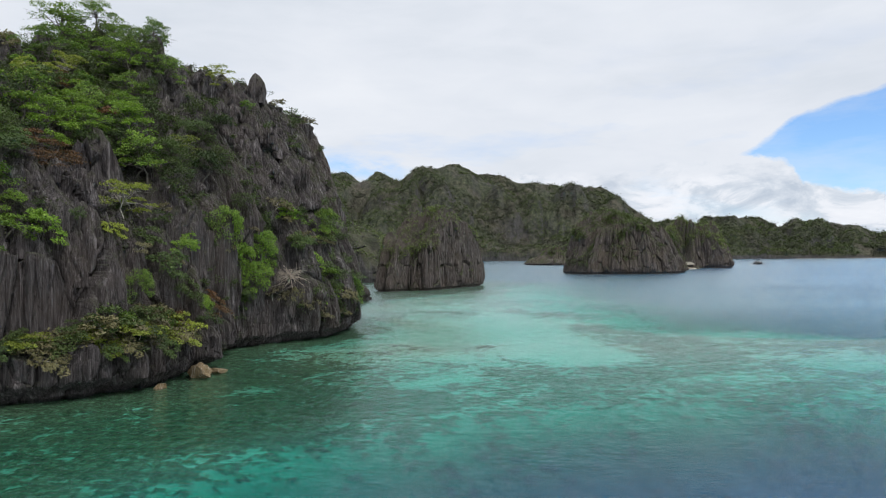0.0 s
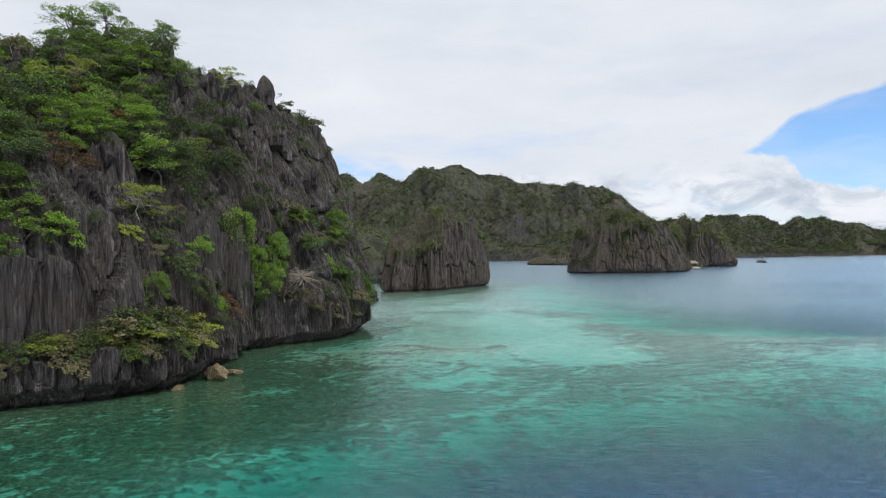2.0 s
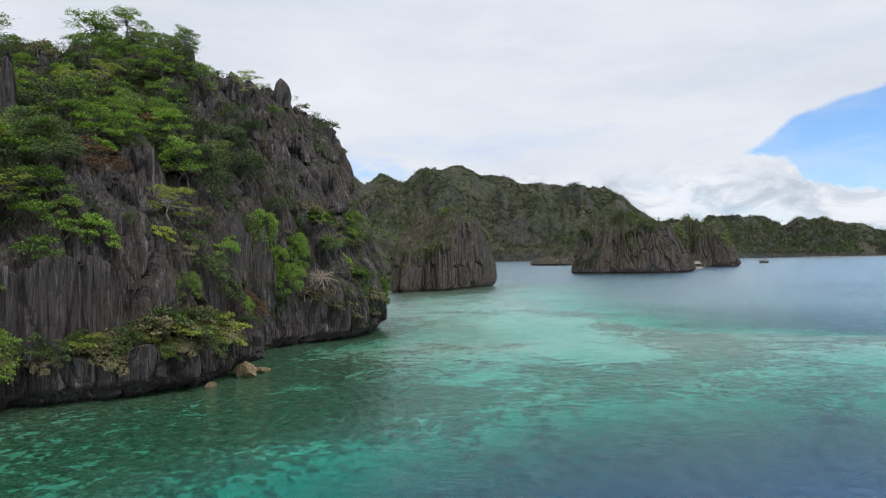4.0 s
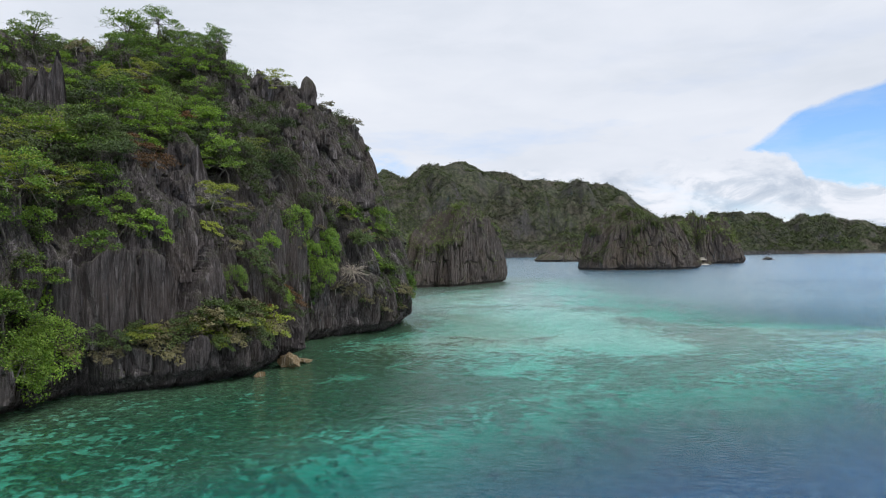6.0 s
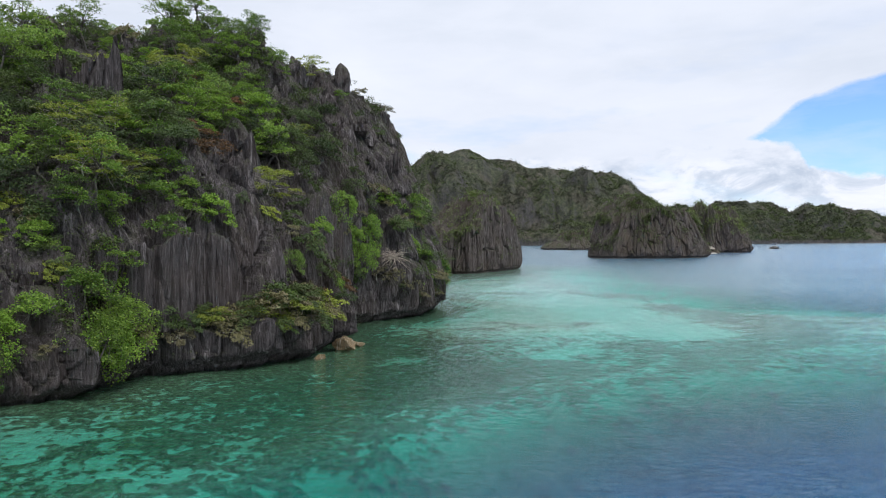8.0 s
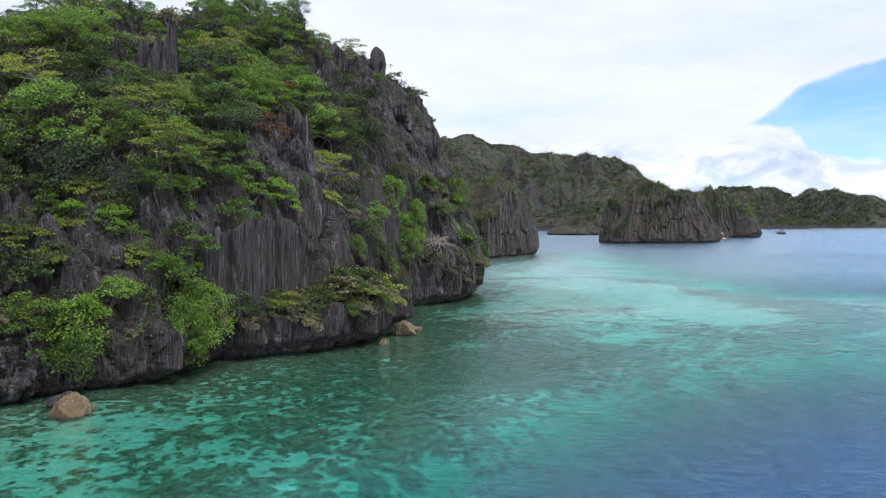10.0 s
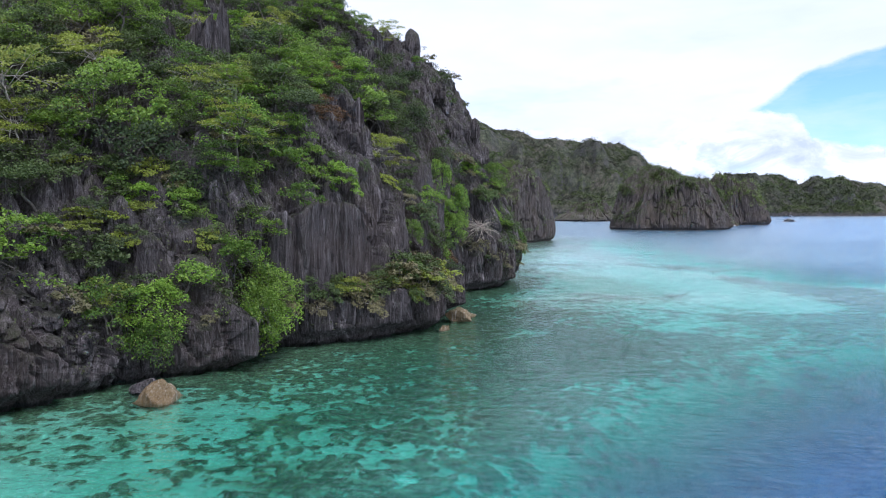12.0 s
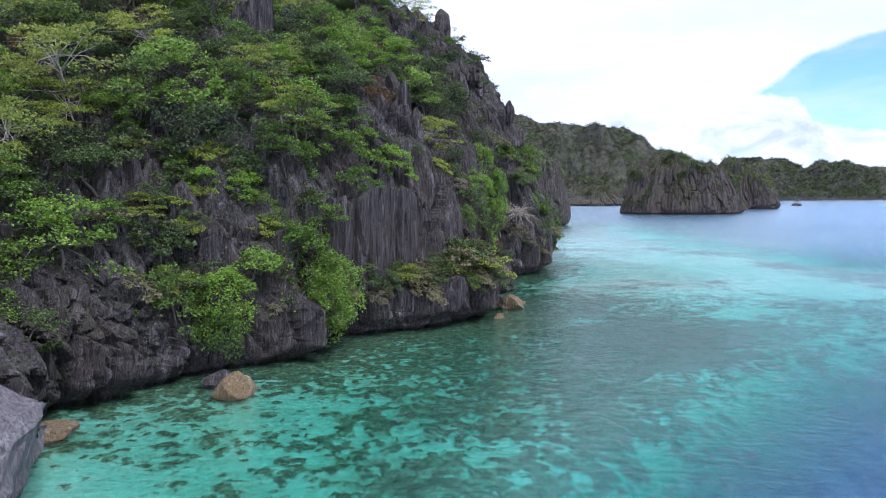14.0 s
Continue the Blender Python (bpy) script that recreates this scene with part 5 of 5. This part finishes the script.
_rng = random.Random(21)
for _i in range(34):
    _w = 26.5 + 13.5 * _i / 33 + _rng.uniform(-0.3, 0.3)
    _inland = _rng.uniform(-0.3, 0.9) if _w < 32.5 else _rng.uniform(-0.3, 3.2)
    planted(_rng.choice(("fern", "bush2", "dry1", "bush1", "dry0", "dry0", "fern", "dry1", "bush0", "bush1")), *to_xy(_w, float(shore_q(np.array(_w))) - _inland), 3.9 + _rng.uniform(-0.5, 0.6), _rng.uniform(0.55, 1.0) if _w < 31 else _rng.uniform(0.9, 1.6))
for _i in range(30):
    _w, _inland = _rng.uniform(9.5, 22), _rng.uniform(2.6, 8.5)
    planted(_rng.choice(("bush0", "bush1", "dry1", "bush2", "lime0", "fern", "dry0")), *to_xy(_w, float(shore_q(np.array(_w))) - _inland), 3.6 + 1.05 * _inland, _rng.uniform(0.6, 1.0))
for _i in range(20):
    _w = 23.5 + 17.0 * _i / 19
    planted(("dry0", "bush1", "dry1", "bush0", "fern", "dry0")[_i % 6], *to_xy(_w, float(shore_q(np.array(_w))) + 0.1), 3.2 + _rng.uniform(-0.9, 0.5), _rng.uniform(0.7, 1.15))
for _i in range(70):
    _w = _rng.uniform(37, 73)
    _inland = _rng.uniform(0.0, 3.5)
    _at = (*to_xy(_w, float(shore_q(np.array(_w))) - _inland), _rng.uniform(2.5, 14.5))
    _kind, _size = _rng.choice(("bush0", "dry0", "bush1", "lime0", "dry1", "bush2", "dry0", "hang1")), _rng.uniform(0.55, 1.15)
    if not keep_clear(*_at):
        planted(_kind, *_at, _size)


def scatter():
    """The rest of the woods: close on the slopes, thin on the bare faces."""
    rng = np.random.default_rng(12)
    first = len(PLANTED)
    kept = np.full((first + 1300, 3), 1e4)
    kept[:first] = [p[:3] for p in PLANTED]
    count = 0
    for turn in range(100000):
        if count >= 1150:
            break
        i, j = int(rng.integers(46, len(CLIFF_W) - 52)), int(rng.integers(35, NV - 40))
        p, d, w = CLIFF_P[i, j], float(CLIFF_D[i, j]), float(CLIFF_W[i])
        # the near slopes fill first
        if turn < 22000 and (w > 46 or d > 20):
            continue
        if p[2] < 2.2 or w > 95 or (d > 42 and rng.random() < 0.5):
            continue
        wood = 1.0 if w < 52 else float(1 - smooth(w, 52, 66)) if d > 5 else 0.0
        if w > 55 and d > 15:
            wood = max(wood, 0.3)
        if 20 < w < 34 and d < 4.0:
            wood = 0.04
        elif 34 <= w < 52 and d < 5.5:
            wood = 0.34
        elif w < 11 and d < 6.5:
            wood = 0.10
        elif d < 2.5 and w > 12:
            wood = 0.34
        elif w >= 50 and d < 12:
            wood = max(wood * 0.6, 0.34 if p[2] < 17 else 0.10)
        if keep_clear(*p, 0.6 if wood > 0.5 else 0.0):
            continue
        bald = float(fbm(np.array(w / 6), np.array(d / 6), 61, 3))
        if bald > 0.585 or rng.random() > wood:
            continue
        gap = 1.6 if wood > 0.5 else 1.9
        apart = ((kept[: first + count] - p) ** 2).sum(1)
        if apart[:first].min() < (gap + 0.5) ** 2 or (count and apart[first:].min() < gap * gap):
            continue
        kept[first + count] = p
        count += 1
        r = rng.random()
        if wood < 0.36:
            kind = ("bush0", "dry0", "dry1", "lime0", "bush1", "bush2")[int(r * 6)]
            size = rng.uniform(0.4, 1.05)
        else:
            tone = float(fbm(np.array(w / 10), np.array(d / 7), 63, 2))
            if r < 0.40:
                kind = f"dark{int(rng.integers(3))}"
            elif r < 0.40 + 0.20 * (0.4 + 1.2 * tone):
                kind = f"tall{int(rng.integers(3))}"
            elif r < 0.62:
                kind = f"bush{int(rng.integers(3))}"
            elif r < 0.75:
                kind = f"lime{int(rng.integers(2))}"
            elif r < 0.87:
                kind = f"gold{int(rng.integers(2))}"
            elif r < 0.96:
                kind = f"dry{int(rng.integers(2))}"
            else:
                kind = "ember" if r < 0.985 else "rust"
            size = rng.uniform(0.55, 0.95) if kind[:4] in ("dark", "tall", "gold", "rust") else rng.uniform(0.8, 1.4)
        if d > 26:
            size *= 0.7
        # no crown where it would hide a bare face from the camera
        if kind[:4] in ("dark", "tall", "gold", "rust") and keep_clear(p[0] + 0.4, p[1] - 0.4, p[2] + 2.0, 0.8):
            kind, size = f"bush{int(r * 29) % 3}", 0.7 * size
        spot, up = rooted(i, j)
        plant(kind, spot, float(size), float(rng.uniform(0, 6.28)), up)
    # creepers and scrub between the rocks
    c = []
    for _ in range(90000):
        i, j = int(rng.integers(44, len(CLIFF_W) - 52)), int(rng.integers(32, NV - 30))
        p, d, w = CLIFF_P[i, j], float(CLIFF_D[i, j]), float(CLIFF_W[i])
        thick = float(fbm(np.array(w / 3), np.array((d + p[2]) / 3), 71, 3)) + 0.12 * (d > 4) * (w < 55) - 0.10 * (20 < w < 50 and d < 4.8)
        if thick > 0.56 and p[2] > 1.4 and not (keep_clear(*p) and rng.random() < 0.85):
            c.append(p + rng.normal(size=(9, 3)) * np.array((0.3, 0.3, 0.25)) + np.array((0.12, -0.1, 0.1)))
        if len(c) > 10500:
            break
    c = np.concatenate(c)
    me = leaf_cloud("undergrowth", c, rng.uniform(0.12, 0.24, len(c)), SCRUB, rng, 0.4)
    tagged(new("undergrowth", me), "low dull green scrub between limestone rocks", "undergrowth", kind="stuff")


SCRUB = leaf_material("scrub_leaves", (0.03, 0.042, 0.016), (0.068, 0.085, 0.03), (0.12, 0.105, 0.055), 0.15)
scatter()


def thicket():
    """The small growth that nobody could count: leafy clumps in one mesh."""
    rng = np.random.default_rng(31)
    pts = []
    for at, up, size in SPARE:
        k = int(290 * size ** 1.5)
        lobes = rng.normal(size=(7, 3)) * np.array((0.55, 0.55, 0.3)) * size
        g = rng.normal(size=(k, 3)) * np.array((0.26, 0.26, 0.17)) * size + lobes[rng.integers(0, 7, k)]
        pts.append(np.array(at + up * 0.75 * size) + g)
    if pts:
        pts = np.concatenate(pts)
        me = leaf_cloud("thicket", pts, rng.uniform(0.14, 0.25, len(pts)), THICKET, rng, 0.55)
        tagged(new("thicket", me), "mixed green thicket filling the gaps between trees", "thicket", kind="stuff")


# leaf colours darkened to stand in for shade in the gaps between trees
THICKET = leaf_material("thicket_leaves", (0.030, 0.047, 0.017), (0.085, 0.122, 0.034), (0.15, 0.18, 0.05), 0.26, 0.0)
thicket()


# ---- the boat at anchor and the landing on the islet ----
HULL = plain_material("dark_hull_paint", (0.03, 0.035, 0.045), (0.06, 0.065, 0.08))
WHITE = plain_material("weathered_white_paint", (0.16, 0.16, 0.165), (0.30, 0.30, 0.29))
TARP = plain_material("grey_blue_canvas", (0.10, 0.12, 0.15), (0.2, 0.22, 0.26))
BAMBOO = plain_material("bamboo", (0.25, 0.2, 0.12), (0.4, 0.33, 0.2))
THATCH = plain_material("pale_thatch", (0.22, 0.19, 0.14), (0.40, 0.36, 0.29))
SAND = plain_material("coral_sand", (0.32, 0.29, 0.24), (0.5, 0.46, 0.39), 0.3, 0.9)


def box(bm, size, at, turn=0.0):
    bmesh.ops.create_cube(bm, size=1.0, matrix=Matrix.LocRotScale(Vector(at), Euler((0, 0, turn)), Vector(size)))


def outrigger_boat(at, turn):
    base = new("outrigger_boat")
    base.matrix_basis = Matrix.LocRotScale(Vector(at), Euler((0, 0, turn)), (1.0, 1.0, 1.25))
    tagged(base, "dark wooden outrigger boat with a canvas roof at anchor", "boat")
    bm = bmesh.new()
    rings = []
    for i in range(13):
        t = i / 12 * 2 - 1
        half, keel, rail = 0.9 * (1 - abs(t) ** 2.4) + 0.04, -0.5 + 0.5 * abs(t) ** 3, 0.8 + 0.7 * abs(t) ** 2.5
        rings.append([bm.verts.new((t * 5.2, y * half, z)) for y, z in ((-1, rail), (-0.8, 0.2), (0, keel), (0.8, 0.2), (1, rail))])
    for a, b in zip(rings, rings[1:]):
        for j in range(4):
            bm.faces.new((a[j], b[j], b[j + 1], a[j + 1]))
        bm.faces.new((a[0], a[4], b[4], b[0]))
    part("hull", bm, HULL, base)
    bm = bmesh.new()
    box(bm, (4.2, 1.7, 1.1), (-0.4, 0, 1.3))
    part("cabin", bm, WHITE, base, "weathered grey-white cabin")
    bm = bmesh.new()
    box(bm, (5.6, 2.4, 0.12), (-0.4, 0, 2.75))
    part("roof", bm, TARP, base, "grey-blue canvas roof")
    bm = bmesh.new()
    box(bm, (1.6, 1.5, 1.0), (-1.6, 0, 3.3))
    part("wheelhouse", bm, TARP, base)
    for x in (-2.8, 0, 2.0):
        for y in (-1.0, 1.0):
            bm = bmesh.new()
            tube(bm, [(x, y, 0.8), (x, y, 2.75)], [0.06, 0.05], 6)
            part("post", bm, BAMBOO, base)
    for x in (-2.6, 2.2):
        bm = bmesh.new()
        tube(bm, [(x, -3.6, 0.15), (x, -2, 0.95), (x, 0, 1.1), (x, 2, 0.95), (x, 3.6, 0.15)], [0.07] * 5, 6)
        part("outrigger_arm", bm, BAMBOO, base)
    for y in (-3.6, 3.6):
        bm = bmesh.new()
        tube(bm, [(-4.4, y, 0.2), (0, y, 0.08), (4.4, y, 0.25)], [0.08, 0.12, 0.06], 6)
        part("float", bm, BAMBOO, base)
    bm = bmesh.new()
    tube(bm, [(3.4, 0, 0.9), (3.4, 0, 4.6)], [0.07, 0.04], 6)
    part("mast", bm, BAMBOO, base)


outrigger_boat((254, 512, 0), 1.75)


def hut(at, turn):
    base = new("hut")
    base.matrix_basis = Matrix.LocRotScale(Vector(at), Euler((0, 0, turn)), None)
    tagged(base, "small open shelter with a pale thatched roof on the islet's beach", "hut")
    bm = bmesh.new()
    ridge = [bm.verts.new((x, 0, 3.9)) for x in (-2.6, 2.6)]
    for y in (-2.2, 2.2):
        eave = [bm.verts.new((x, y, 2.4)) for x in (-3.4, 3.4)]
        low = [bm.verts.new((x, y, 2.25)) for x in (-3.4, 3.4)]
        bm.faces.new((ridge[0], ridge[1], eave[1], eave[0]))
        bm.faces.new((eave[0], eave[1], low[1], low[0]))
    part("roof", bm, THATCH, base)
    for x in (-2.8, 2.8):
        for y in (-1.7, 1.7):
            bm = bmesh.new()
            tube(bm, [(x, y, 0), (x, y, 2.5)], [0.1, 0.09], 6)
            part("post", bm, BAMBOO, base)
    bm = bmesh.new()
    box(bm, (6.0, 3.8, 0.2), (0, 0, 0.5))
    part("deck", bm, BAMBOO, base)


hut((151.5, 388, 0.4), 0.5)
boulder((145, 377, 0.2), (3.0, 2.2, 1.6), 301, ROCK_FAR, "grey rock beside the islet's landing", 0.4)
boulder((158, 391, 0.2), (3.5, 2.2, 1.8), 302, ROCK_FAR, "grey rock beside the islet's landing", 1.2)


def beach(name, label, pts, wide, high):
    """A strip of sand along a shore, humped in the middle."""
    rows = []
    for i, (x, y) in enumerate(pts):
        a, b = Vector(pts[max(i - 1, 0)]), Vector(pts[min(i + 1, len(pts) - 1)])
        side = (b - a).orthogonal().normalized()
        rows.append([(x + side.x * wide * k, y + side.y * wide * k, h) for k, h in ((-1, -0.6), (-0.4, 0.5 * high), (0.2, high), (1, 0.6 * high))])
    tagged(new(name, grid_mesh(name, np.array(rows), SAND)), label, "beach", kind="structure")


beach("beach", "narrow strip of pale sand under the far range", [(350 + 45 * i, 884 - 3 * math.sin(i * 1.7)) for i in range(14)], 4, 0.25)
beach("beach", "small pale beach on the islet", [(144, 380), (149, 384), (153, 387), (158, 392)], 3, 0.5)
